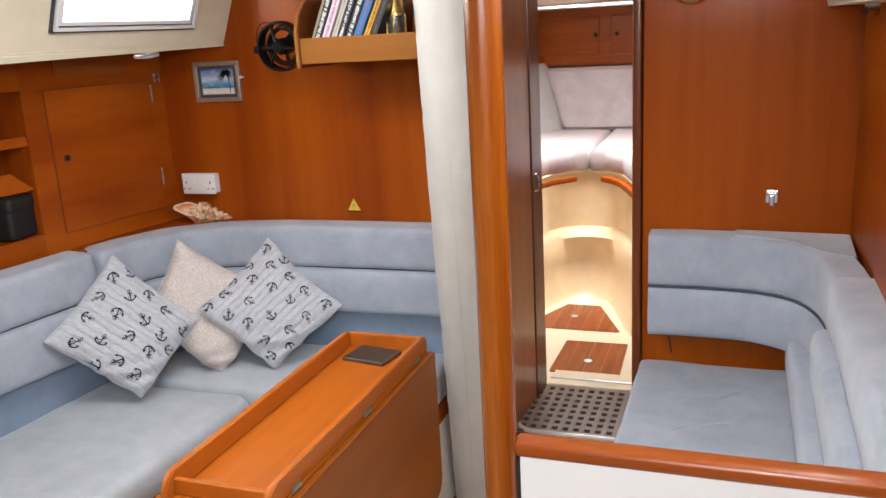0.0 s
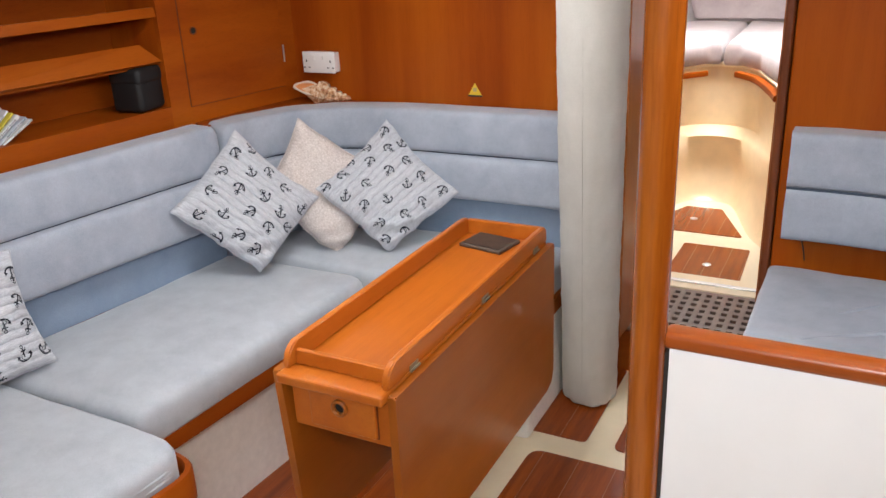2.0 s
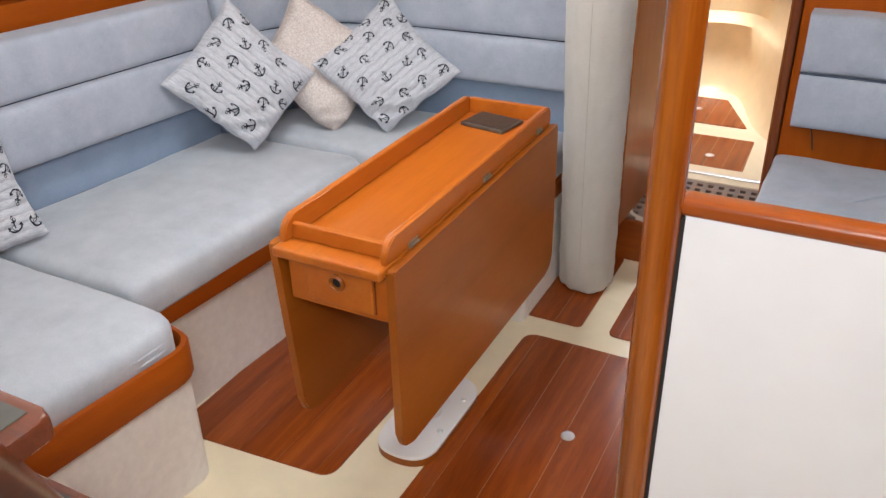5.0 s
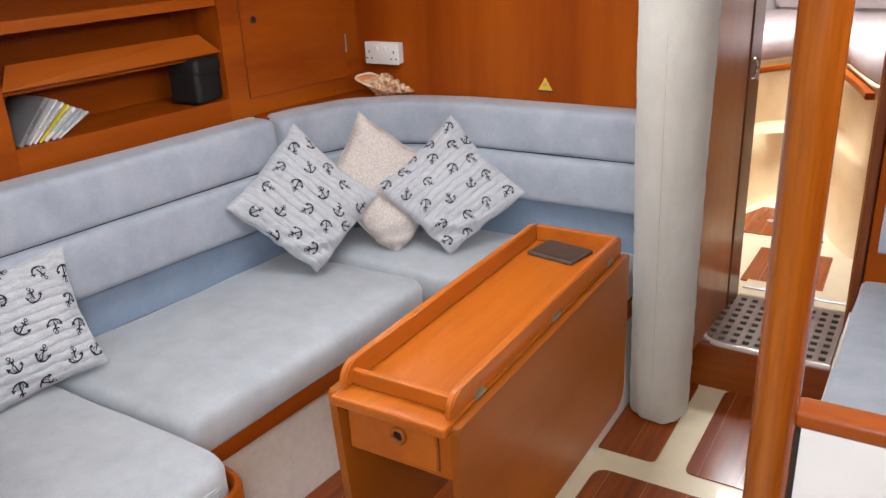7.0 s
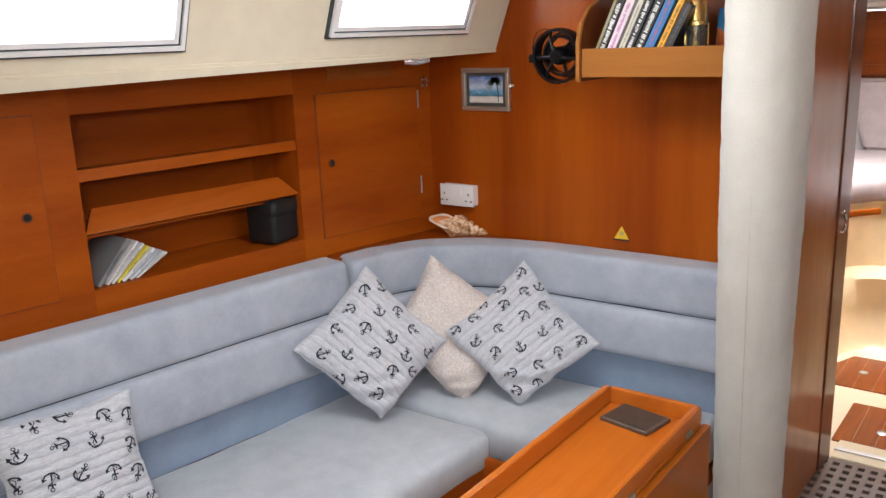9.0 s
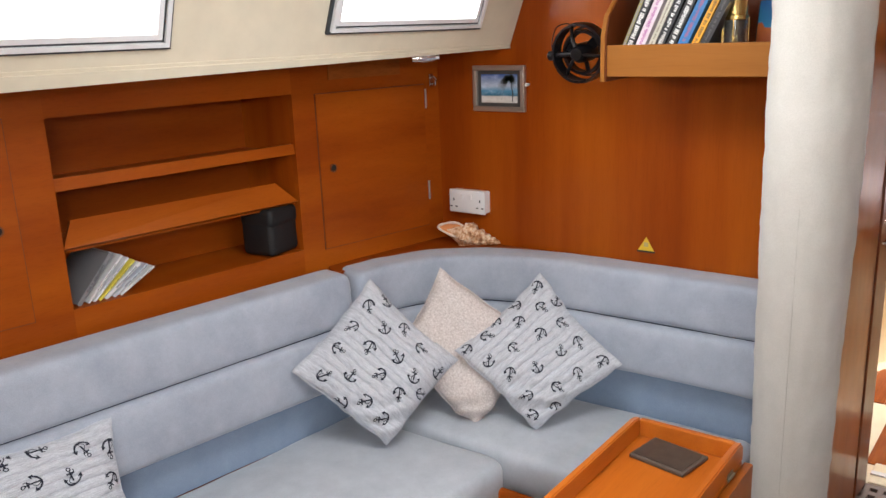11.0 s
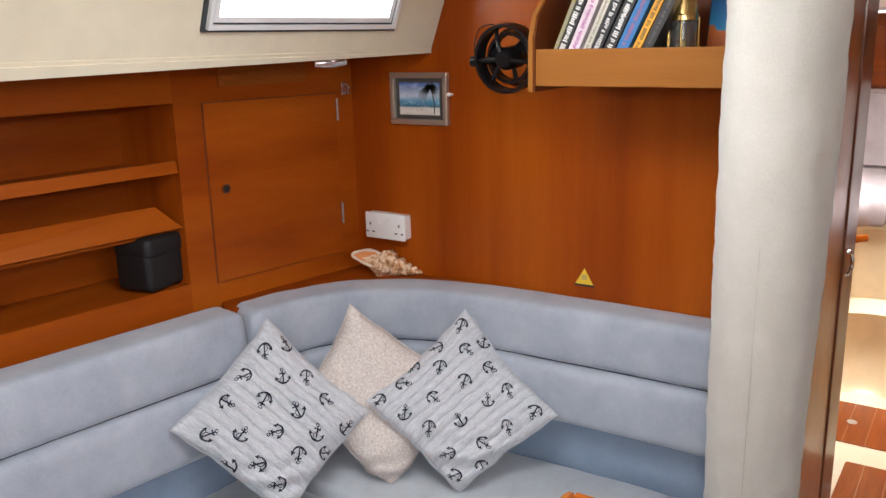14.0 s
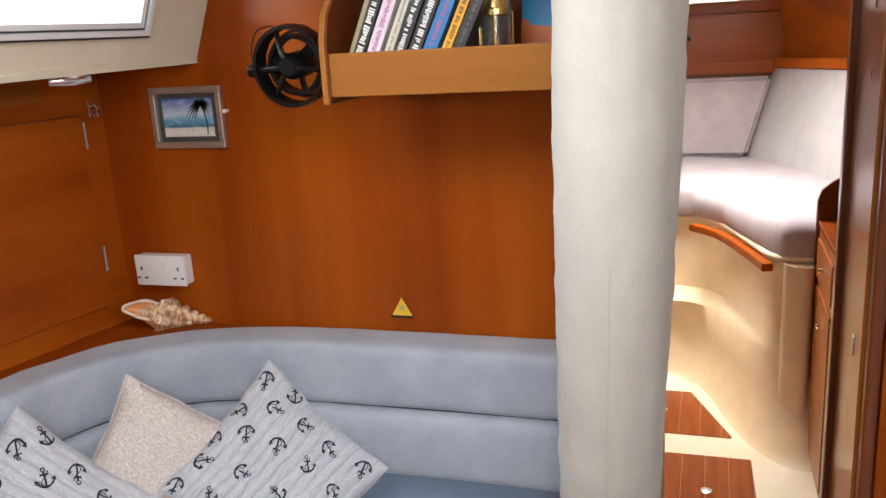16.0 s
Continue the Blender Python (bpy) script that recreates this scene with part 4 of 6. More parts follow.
def locker_door(y0, y1, z0, z1, hole, hinges, label):
    d = thing("wall_locker", (port_x(y0), y0, z0), label, "locker", "closed lockers")
    part("door", side_panel(y0, y1, z0, z1, 0.010, 0.0045), VENEER_Y, d)
    g = bmesh.new()
    for a in ((y0 - 0.0025, y0, z0 - 0.0025, z1 + 0.0025), (y1, y1 + 0.0025, z0 - 0.0025, z1 + 0.0025), (y0, y1, z0 - 0.0025, z0), (y0, y1, z1, z1 + 0.0025)):
        side_panel(*a, 0.002, 0.0022, bm=g)
    part("gap", g, GAP_WOOD, d)
    x = port_x(hole[0]) + 0.005
    m = Matrix.Translation((x, *hole)) @ pose(0, 0, 0, 0, 90, -8)
    part("ring", lathe([(0.014, 0), (0.014, 0.0025), (0.010, 0.003), (0.0095, 0)], m, 18), DARK_WOOD, d)
    part("finger_hole", lathe([(0, 0.0012), (0.0098, 0.0012), (0.0098, 0)], m, 16), VOID, d)
    for hy, hz in hinges:
        part("hinge", lathe([(0.0032, -0.032), (0.0032, 0.032)], pose(port_x(hy) + 0.006, hy, hz), 8), ALU, d, "small steel hinge")


locker_door(2.198, 2.628, 1.050, 1.532, (2.244, 1.302), ((2.633, 1.485), (2.633, 1.172)), "closed mahogany locker beside the bulkhead")
locker_door(0.70, 1.310, 1.058, 1.545, (1.262, 1.292), (), "closed mahogany locker beside the open shelves")
single("blank_plate", side_panel(2.25, 2.53, 1.572, 1.628, 0.006, 0.003), PLATE_WOOD, "plain lighter plywood plate above the locker door", "plate")


def book(name, m, w, h, d, cover, label, group, spine=None, bars=()):
    """A book standing on its tail: w thick, h tall, d deep; spine towards -y of the pose."""
    th = thing(name, m.translation, label, "book", group)
    c = obox(0.0015, d, h, m @ pose(-w / 2 + 0.0008, 0, h / 2), 0.0003, 1)
    join(c, obox(0.0015, d, h, m @ pose(w / 2 - 0.0008, 0, h / 2), 0.0003, 1))
    join(c, obox(w, 0.002, h, m @ pose(0, -d / 2 + 0.001, h / 2), 0.0005, 1))
    part("cover", c, cover, th)
    part("pages", obox(w - 0.004, d - 0.006, h - 0.008, m @ pose(0, 0.002, h / 2)), PAPER, th, "white page block")
    if bars:
        z0, z1, ww, mt = bars
        ink = bmesh.new()
        z = z0
        while z < z1:
            hh = random.uniform(0.0018, 0.0042)
            off, wide = random.choice(((0, 1), (0, 1), (0.2, 0.6), (-0.15, 0.7), (0.1, 0.8)))
            join(ink, obox(w * ww * wide, 0.0008, hh, m @ pose(w * ww * off * 0.5, -d / 2 - 0.0002, z + hh / 2)))
            z += hh + random.choice((0.0009, 0.0010, 0.0012, 0.0015, 0.005))
        part("spine_print", ink, mt, th)
    return th


PAPER = plain("page_white", (0.72, 0.70, 0.66), 0.8, spread=0.05, scale=200)
mags = [("grey_cover", (0.20, 0.20, 0.21), 0.012), ("white_cover", (0.72, 0.72, 0.72), 0.006), ("white_cover_b", (0.68, 0.68, 0.70), 0.006), ("yellow_cover", (0.70, 0.60, 0.08), 0.006), ("white_cover_c", (0.70, 0.71, 0.74), 0.010), ("pale_cover", (0.55, 0.58, 0.64), 0.008), ("white_cover_d", (0.74, 0.73, 0.70), 0.006)]
yy = 1.432
for k, (nm, c, w) in enumerate(mags):
    m = Matrix.Translation((port_x(yy) - 0.105, yy, NZ0 + 0.001)) @ pose(0, 0, 0, 0, 0, 88) @ pose(0, 0, 0, 0, 43 + 3.5 * k, 0)
    book("magazine", m, w, 0.155 - 0.006 * k, 0.17, colour(nm, c), "thin booklet leaning in a fanned row on the locker shelf", "leaning booklets", bars=(0.04, 0.12, 0.6, colour(nm + "_ink", tuple(0.45 * q for q in c))))
    yy += w * 1.8 + 0.004
bag = thing("camera_bag", (port_x(2.06) - 0.09, 2.072, NZ0), "black leather case standing at the end of the locker shelf", "bag")
bm_ = obox(0.12, 0.128, 0.142, pose(port_x(2.06) - 0.066, 2.052, NZ0 + 0.072, 0, 0, 8), 0.018, 4)
part("body", ruffle(bm_, 0.003, 20), colour("black_leather", (0.006, 0.006, 0.007), 0.6), bag, smooth=True)
part("flap", obox(0.126, 0.131, 0.056, pose(port_x(2.06) - 0.065, 2.052, NZ0 + 0.118, 0, 0, 8), 0.018, 4), colour("black_leather_flap", (0.007, 0.007, 0.008), 0.6), bag, smooth=True)
part("strap", tube(spline([(port_x(2.05) - 0.03, 2.10, NZ0 + 0.145), (port_x(2.05) - 0.028, 2.075, NZ0 + 0.15), (port_x(2.05) - 0.026, 2.06, NZ0 + 0.11), (port_x(2.05) - 0.028, 2.065, NZ0 + 0.02)]), 0.004, 6), BLACK, bag)

# ---- things on the port bulkhead ----
pf = thing("framed_picture", (-1.858, BULK, 1.442), "small silver framed photograph of a palm beach", "picture")
PX0, PX1, PZ0, PZ1 = -1.958, -1.760, 1.443, 1.590
silver = plain("silver_frame", (0.55, 0.50, 0.43), 0.35, 0.8, 0.12)
for a in ((PX0, PX1, PZ0, PZ0 + 0.016), (PX0, PX1, PZ1 - 0.016, PZ1), (PX0, PX0 + 0.016, PZ0 + 0.016, PZ1 - 0.016), (PX1 - 0.016, PX1, PZ0 + 0.016, PZ1 - 0.016)):
    part("moulding", box(a[0], a[1], BULK - 0.016, BULK, a[2], a[3], 0.003), silver, pf)
part("mount", box(PX0 + 0.014, PX1 - 0.014, BULK - 0.006, BULK - 0.001, PZ0 + 0.014, PZ1 - 0.014), colour("dark_mount", (0.06, 0.055, 0.05)), pf, "dark mount")
PI = (PX0 + 0.030, PX1 - 0.030, PZ0 + 0.028, PZ1 - 0.028)
ph, n_, l_, b_ = mat("beach_photo_sky")
g_ = n_.new("ShaderNodeNewGeometry")
s_ = n_.new("ShaderNodeSeparateXYZ")
l_.new(g_.outputs["Position"], s_.inputs[0])
r_ = n_.new("ShaderNodeMapRange")
r_.inputs["From Min"].default_value, r_.inputs["From Max"].default_value = PI[2], PI[3]
l_.new(s_.outputs["Z"], r_.inputs["Value"])
skyc = ramp(n_, l_, r_.outputs[0], [(0.0, (0.62, 0.58, 0.52)), (0.22, (0.60, 0.57, 0.52)), (0.26, (0.05, 0.16, 0.24)), (0.42, (0.10, 0.30, 0.48)), (0.60, (0.45, 0.52, 0.62)), (1.0, (0.05, 0.12, 0.36))])
cl_ = ramp(n_, l_, noise_tex(n_, l_, coords(n_, l_, (1, 1, 2)), 42, 4), [(0.45, (0, 0, 0)), (0.75, (0.35, 0.36, 0.4))])
l_.new(mixc(n_, l_, 0.5, skyc, cl_, "ADD"), b_.inputs["Base Color"])
b_.inputs["Roughness"].default_value = 0.25
part("photo", box(PI[0], PI[1], BULK - 0.008, BULK - 0.006, PI[2], PI[3]), ph, pf, "beach photograph")
palm = bmesh.new()
stem = [(-1.808, 1.476), (-1.806, 1.500), (-1.812, 1.530), (-1.820, 1.548)]
for (x0, z0), (x1, z1) in zip(stem, stem[1:]):
    join(palm, quad_slab([(x0 - 0.0018, BULK - 0.0086, z0), (x0 + 0.0018, BULK - 0.0086, z0), (x1 + 0.0018, BULK - 0.0086, z1), (x1 - 0.0018, BULK - 0.0086, z1)], 0.0003))
for k in range(19):
    a = radians(-60 + 16 * k)
    lim = min(1.0, (PI[1] + 1.820 - 0.001) / 0.046) if math.cos(a) > 0.3 else (0.6 if math.sin(a) > 0.5 else 1.0)
    p = [(-1.820 + t * lim * math.cos(a), 1.548 + t * lim * math.sin(a) - 16 * (t * lim) ** 2, 0.0050 * (1.05 - t / 0.046)) for t in (0.002, 0.016, 0.032, 0.046)]
    for q, s in zip(p, p[1:]):
        join(palm, quad_slab([(q[0], BULK - 0.0086, q[1] - q[2]), (s[0], BULK - 0.0086, s[1] - s[2]), (s[0], BULK - 0.0086, s[1] + s[2] + 0.0002), (q[0], BULK - 0.0086, q[1] + q[2])], 0.0003))
part("palm_shape", palm, colour("palm_dark", (0.02, 0.03, 0.025)), pf)
single("picture_hook", lathe([(0.004, 0), (0.004, 0.014), (0.006, 0.016), (0.004, 0.02), (0, 0.02)], look((-1.752, BULK, 1.530), (-1.752, 1.0, 1.530)) @ pose(0, 0, 0, 180), 10), SOCKET_WHITE, "small white hook beside the picture frame", "hook", smooth=True)

so = thing("power_socket", (-1.99, BULK, 1.092), "white double power socket box on the bulkhead", "socket")
part("back_box", box(-2.050, -1.908, BULK - 0.030, BULK, 1.100, 1.174, 0.003), SOCKET_WHITE, so)
part("face_plate", box(-2.053, -1.905, BULK - 0.038, BULK - 0.030, 1.097, 1.177, 0.004), SOCKET_WHITE, so, smooth=True)
for cx in (-2.033, -1.926):
    for dx, dz, w, h in ((0, 0.010, 0.004, 0.009), (-0.011, -0.014, 0.008, 0.004), (0.011, -0.014, 0.008, 0.004)):
        part("pin_slot", box(cx + dx - w / 2, cx + dx + w / 2, BULK - 0.0392, BULK - 0.036, 1.132 + dz - h / 2, 1.132 + dz + h / 2), BLACK, so)
for cx in (-2.001, -1.965):
    part("switch", box(cx - 0.007, cx + 0.007, BULK - 0.041, BULK - 0.037, 1.146, 1.163, 0.0015), SOCKET_WHITE, so)
tg = thing("warning_triangle", (-1.345, BULK, 1.035), "small yellow triangular warning sticker with a black base", "sign")
b = bmesh.new()
f = [b.verts.new((x, y, z)) for y in (BULK - 0.0015, BULK - 0.0002) for x, z in ((-1.371, 1.036), (-1.319, 1.036), (-1.345, 1.080))]
for q in ((0, 1, 2), (5, 4, 3), (0, 3, 4, 1), (1, 4, 5, 2), (2, 5, 3, 0)):
    b.faces.new([f[i] for i in q])
part("plate", b, colour("warning_yellow", (0.75, 0.50, 0.03)), tg)
part("base_strip", box(-1.373, -1.317, BULK - 0.0022, BULK - 0.0003, 1.031, 1.0365), BLACK, tg)
part("print", box(-1.352, -1.338, BULK - 0.0022, BULK - 0.0016, 1.049, 1.062), colour("grey_print", (0.45, 0.35, 0.15)), tg)

# conch shell on the corner shelf
sh = bmesh.new()
ax = Matrix.Translation((-2.043, 2.612, 1.040)) @ Matrix(((0.87, 0.36, 0.33, 0), (0.37, -0.93, 0.0, 0), (-0.20, 0.12, 0.94, 0), (0, 0, 0, 1)))
L, SEG = 0.205, 28
STEPS = [(0.0, 0.007), (0.10, 0.014), (0.22, 0.029), (0.33, 0.041), (0.43, 0.047), (0.51, 0.041), (0.555, 0.028), (0.62, 0.032), (0.67, 0.027), (0.695, 0.019), (0.75, 0.022), (0.79, 0.019), (0.81, 0.013), (0.86, 0.015), (0.885, 0.0125), (0.90, 0.009), (0.94, 0.0095), (0.96, 0.006), (1.0, 0.0015)]
rings = []
for i in range(130):
    t = i / 129
    ring = []
    for j in range(SEG):
        a = 2 * math.pi * j / SEG
        tt = min(max(t + 0.045 * (j / SEG - 0.5) * (1 if 0.3 < t < 0.95 else 0.3), 0), 1)
        r = next(r0 + (r1 - r0) * (tt - t0) / (t1 - t0) for (t0, r0), (t1, r1) in zip(STEPS, STEPS[1:]) if t0 <= tt <= t1)
        knob = max(0, math.sin(8 * a + 9 * t)) * (0.24 if t > 0.33 else 0.08)
        cord = 0.035 * math.sin(t * 150)
        rr = r * (0.92 + knob + cord)
        ring.append(sh.verts.new(ax @ Vector((t * L, rr * math.cos(a), rr * math.sin(a)))))
    rings.append(ring)
for p, q in zip(rings, rings[1:]):
    for j in range(SEG):
        sh.faces.new((p[j], p[(j + 1) % SEG], q[(j + 1) % SEG], q[j]))
sh.faces.new(rings[0][::-1])
sh.faces.new(rings[-1])
shell_mat, n_, l_, b_ = mat("shell_mottled")
v_ = coords(n_, l_, (1, 1, 1))
l_.new(ramp(n_, l_, noise_tex(n_, l_, v_, 75, 5), [(0.35, (0.38, 0.16, 0.06)), (0.5, (0.68, 0.42, 0.24)), (0.62, (0.82, 0.68, 0.52))]), b_.inputs["Base Color"])
b_.inputs["Roughness"].default_value = 0.35
bump(n_, l_, b_, noise_tex(n_, l_, v_, 120, 4), 0.5, 0.003)
st = thing("sea_shell", (-1.96, 2.64, 0.993), "large mottled orange-brown spiral sea shell lying on the corner shelf", "shell")
part("spire", sh, shell_mat, st, smooth=True, angle=75)
vd = Vector((0.50, -0.78, 0.36)).normalized()
e1 = (ax.to_3x3() @ Vector((1, 0, 0))).normalized()
e2 = vd.cross(e1).normalized()
mid = ax @ Vector((0.026, 0, 0)) + vd * 0.024


def mouth(a, k, sink):
    x, y = 0.046 * math.cos(a), 0.021 * math.sin(a) * (1 + 0.45 * math.cos(a - 0.4))
    return mid + e1 * (x * k) + e2 * (y * k + 0.004) + vd * sink


cup = bmesh.new()
rows = [[cup.verts.new(mouth(2 * math.pi * i / 30, k, z)) for i in range(30)] for k, z in ((1.0, 0.0), (0.86, -0.003), (0.62, -0.010), (0.3, -0.015), (0.05, -0.016))]
for p, q in zip(rows, rows[1:]):
    for i in range(30):
        cup.faces.new((p[i], p[(i + 1) % 30], q[(i + 1) % 30], q[i]))
part("mouth", cup, colour("shell_orange_mouth", (0.72, 0.30, 0.12), 0.25), st, "smooth orange opening", smooth=True)
skirt = bmesh.new()
rows = [[skirt.verts.new(mouth(2 * math.pi * i / 30, k, z)) for i in range(30)] for k, z in ((1.02, 0.001), (0.92, -0.012), (0.6, -0.026), (0.2, -0.034))]
for p, q in zip(rows, rows[1:]):
    for i in range(30):
        skirt.faces.new((q[i], q[(i + 1) % 30], p[(i + 1) % 30], p[i]))
part("outer_wall", skirt, shell_mat, st, smooth=True)
part("lip", tube([mouth(2 * math.pi * i / 30, 1.03, 0.001) for i in range(30)], [0.0032 + 0.0016 * math.sin(2 * math.pi * i / 10) ** 2 for i in range(30)], 8, True), colour("shell_pale_lip", (0.72, 0.58, 0.46), 0.3), st, "pale flared lip", smooth=True)

# bookshelf on the bulkhead
SY, SX0, SX1, SZ = 2.365, -1.338, -0.905, 1.575
bs = thing("bookshelf", (-1.15, BULK, SZ), "pale oak bookshelf fixed high on the bulkhead", "bookshelf")
prof = [(SY - 0.006, SZ - 0.012), (SY - 0.006, SZ + 0.10), (SY + 0.012, SZ + 0.15), (SY + 0.06, SZ + 0.19), (SY + 0.13, SZ + 0.215), (BULK - 0.001, SZ + 0.225), (BULK - 0.001, SZ - 0.012)]
b = bmesh.new()
va = [b.verts.new((SX0, y, z)) for y, z in prof]
vb = [b.verts.new((SX0 + 0.011, y, z)) for y, z in prof]
b.faces.new(va)
b.faces.new(vb[::-1])
for i in range(len(prof)):
    b.faces.new((va[i], vb[i], vb[(i + 1) % len(prof)], va[(i + 1) % len(prof)]))
part("side_board", b, SHELF_WOOD, bs)
# dark wood sheets put in for the shadow inside the shelf and behind the books
inner = [(y + 0.004, z) for y, z in prof[:-2]] + [(BULK - 0.006, SZ + 0.222), (BULK - 0.006, SZ - 0.004)]
b = bmesh.new()
va = [b.verts.new((SX0 + 0.0112, y, z)) for y, z in inner]
vb = [b.verts.new((SX0 + 0.0142, y, z)) for y, z in inner]
b.faces.new(va)
b.faces.new(vb[::-1])
for i in range(len(inner)):
    b.faces.new((va[i], vb[i], vb[(i + 1) % len(inner)], va[(i + 1) % len(inner)]))
part("inner_face", b, DARK_WOOD, bs, "dark sheet standing for the shade inside the shelf")
part("back_board", box(SX0 + 0.0145, SX1, BULK - 0.007, BULK - 0.001, SZ + 0.019, SZ + 0.26), DARK_WOOD, bs, "dark board standing for the shade behind the books")
part("front_board", box(SX0 + 0.0145, SX1, SY, SY + 0.014, SZ, SZ + 0.078, 0.002), SHELF_WOOD, bs)
part("bottom_board", box(SX0 + 0.0145, SX1, SY + 0.014, BULK - 0.001, SZ + 0.004, SZ + 0.018), SHELF_WOOD, bs)
BOOKS = [
    (0.009, 0.205, (0.30, 0.27, 0.08), "thin olive-yellow paperback", (0.30, 0.26, 0.36), 0.4, 0.05),
    (0.021, 0.215, (0.025, 0.025, 0.028), "black paperback with bold white lettering", (0.72, 0.72, 0.70), 0.55, 0.02),
    (0.023, 0.205, (0.66, 0.58, 0.63), "pale pinkish paperback with purple lettering", (0.42, 0.16, 0.36), 0.40, 0.03),
    (0.015, 0.200, (0.56, 0.53, 0.45), "beige paperback", (0.25, 0.22, 0.18), 0.3, 0.03),
    (0.022, 0.215, (0.022, 0.022, 0.025), "black paperback with white lettering", (0.70, 0.70, 0.68), 0.45, 0.02),
    (0.022, 0.215, (0.022, 0.022, 0.024), "black paperback with white lettering", (0.74, 0.74, 0.72), 0.50, 0.02),
    (0.024, 0.205, (0.035, 0.17, 0.42), "blue paperback with a reddish title", (0.30, 0.12, 0.22), 0.35, 0.07),
    (0.016, 0.205, (0.74, 0.36, 0.02), "orange-yellow paperback with dark lettering", (0.18, 0.10, 0.02), 0.5, 0.03),
    (0.020, 0.190, (0.030, 0.028, 0.030), "dark paperback", (0.10, 0.10, 0.10), 0.3, 0.05),
]
bx = SX0 + 0.028
for k, (w, h, c, lab, ic, ww, zb) in enumerate(BOOKS):
    m = Matrix.Translation((bx, SY + 0.085, SZ + 0.02)) @ pose(0, 0, 0, 0, 23 + k * 0.4, 0)
    book("paperback", m, w, h - 0.001 * k, 0.13, colour(f"book_cover_{k}", c), lab + " leaning on the shelf", "leaning paperbacks", bars=(zb, 0.19, ww, colour(f"spine_ink_{k}", ic)))
    bx += w * 1.05 + 0.005
LAMP_GLASS, n_, l_, b_ = mat("lantern_glass")
b_.inputs["Base Color"].default_value = (0.85, 0.87, 0.86, 1)
b_.inputs["Roughness"].default_value, b_.inputs["Transmission Weight"].default_value = 0.03, 0.97
ln = thing("brass_lantern", (-1.045, SY + 0.075, SZ + 0.018), "small brass lantern with a clear glass cylinder", "lantern")
lm = pose(-1.027, SY + 0.075, SZ + 0.018)
part("base", lathe([(0, 0), (0.034, 0), (0.034, 0.014), (0.028, 0.020), (0, 0.020)], lm, 24), BRASS, ln, smooth=True)
part("glass", lathe([(0.027, 0.020), (0.027, 0.112), (0.025, 0.112), (0.025, 0.020)], lm, 28), LAMP_GLASS, ln, "clear glass cylinder", smooth=True)
part("burner", lathe([(0, 0.02), (0.016, 0.02), (0.018, 0.045), (0.010, 0.055), (0.006, 0.070), (0, 0.072)], lm, 18), BRASS, ln, smooth=True)
part("collar", lathe([(0.026, 0.110), (0.0295, 0.112), (0.0295, 0.121), (0.027, 0.123), (0.0265, 0.124), (0.0265, 0.170), (0.018, 0.185), (0, 0.187)], lm, 28), BRASS, ln, smooth=True)
for k in range(4):
    a = radians(8 + 90 * k)
    part("guard_bar", tube([lm @ Vector((0.030 * math.cos(a), 0.030 * math.sin(a), z)) for z in (0.008, 0.06, 0.116)], 0.0017, 6), BRASS, ln)
bk = thing("picture_book", (-0.99, SY + 0.06, SZ + 0.018), "book with a blue and orange sunset cover", "book")
bkm = pose(-0.945, SY + 0.115, SZ + 0.019, -8, 0, -16)
part("pages", obox(0.10, 0.014, 0.15, bkm @ pose(0, 0, 0.075)), PAPER, bk)
cover_mat, n_, l_, b_ = mat("desert_rock_cover")
g_ = n_.new("ShaderNodeNewGeometry")
s_ = n_.new("ShaderNodeSeparateXYZ")
l_.new(g_.outputs["Position"], s_.inputs[0])
add_ = n_.new("ShaderNodeMath")
add_.operation = "MULTIPLY_ADD"
add_.inputs[1].default_value = 0.09
l_.new(noise_tex(n_, l_, coords(n_, l_, (1, 1, 0.6)), 14, 3), add_.inputs[0])
l_.new(s_.outputs["Z"], add_.inputs[2])
r_ = n_.new("ShaderNodeMapRange")
r_.inputs["From Min"].default_value, r_.inputs["From Max"].default_value = SZ + 0.06, SZ + 0.21
l_.new(add_.outputs[0], r_.inputs["Value"])
l_.new(ramp(n_, l_, r_.outputs[0], [(0.0, (0.05, 0.012, 0.006)), (0.35, (0.26, 0.055, 0.014)), (0.60, (0.42, 0.11, 0.025)), (0.63, (0.03, 0.20, 0.38)), (1.0, (0.02, 0.09, 0.25))]), b_.inputs["Base Color"])
b_.inputs["Roughness"].default_value = 0.35
part("cover", obox(0.102, 0.002, 0.152, bkm @ pose(0, -0.008, 0.076)), cover_mat, bk, "orange rock under a blue sky")
part("spine", obox(0.003, 0.018, 0.152, bkm @ pose(-0.0525, 0, 0.076), 0.0008, 1), BLACK, bk, "dark spine")

# small black fan beside the shelf
FAN_BLACK = plain("glossy_black_fan_plastic", (0.006, 0.006, 0.007), 0.28, grain=0)
FAN_BLACK.node_tree.nodes["Principled BSDF"].inputs["Specular IOR Level"].default_value = 0.22
FC = Vector((-1.455, 2.480, 1.632))
fm = look(tuple(FC), (-1.50, 0.9, 1.50)) @ pose(0, 0, 0, 0, 180, 0)
fn = thing("cabin_fan", (FC.x, BULK, FC.z - 0.06), "small black cabin fan in a ring guard on the bulkhead", "fan")


def fan_pt(r, a, z):
    return fm @ Vector((r * math.cos(radians(a)), r * math.sin(radians(a)), z))


def fan_band(r, z, deep, thick, seg=40):
    return lathe([(r, z), (r + 0.002, z + deep * 0.5), (r, z + deep), (r - thick, z + deep), (r - thick * 0.8, z + deep * 0.5), (r - thick, z), (r, z)], fm, seg)


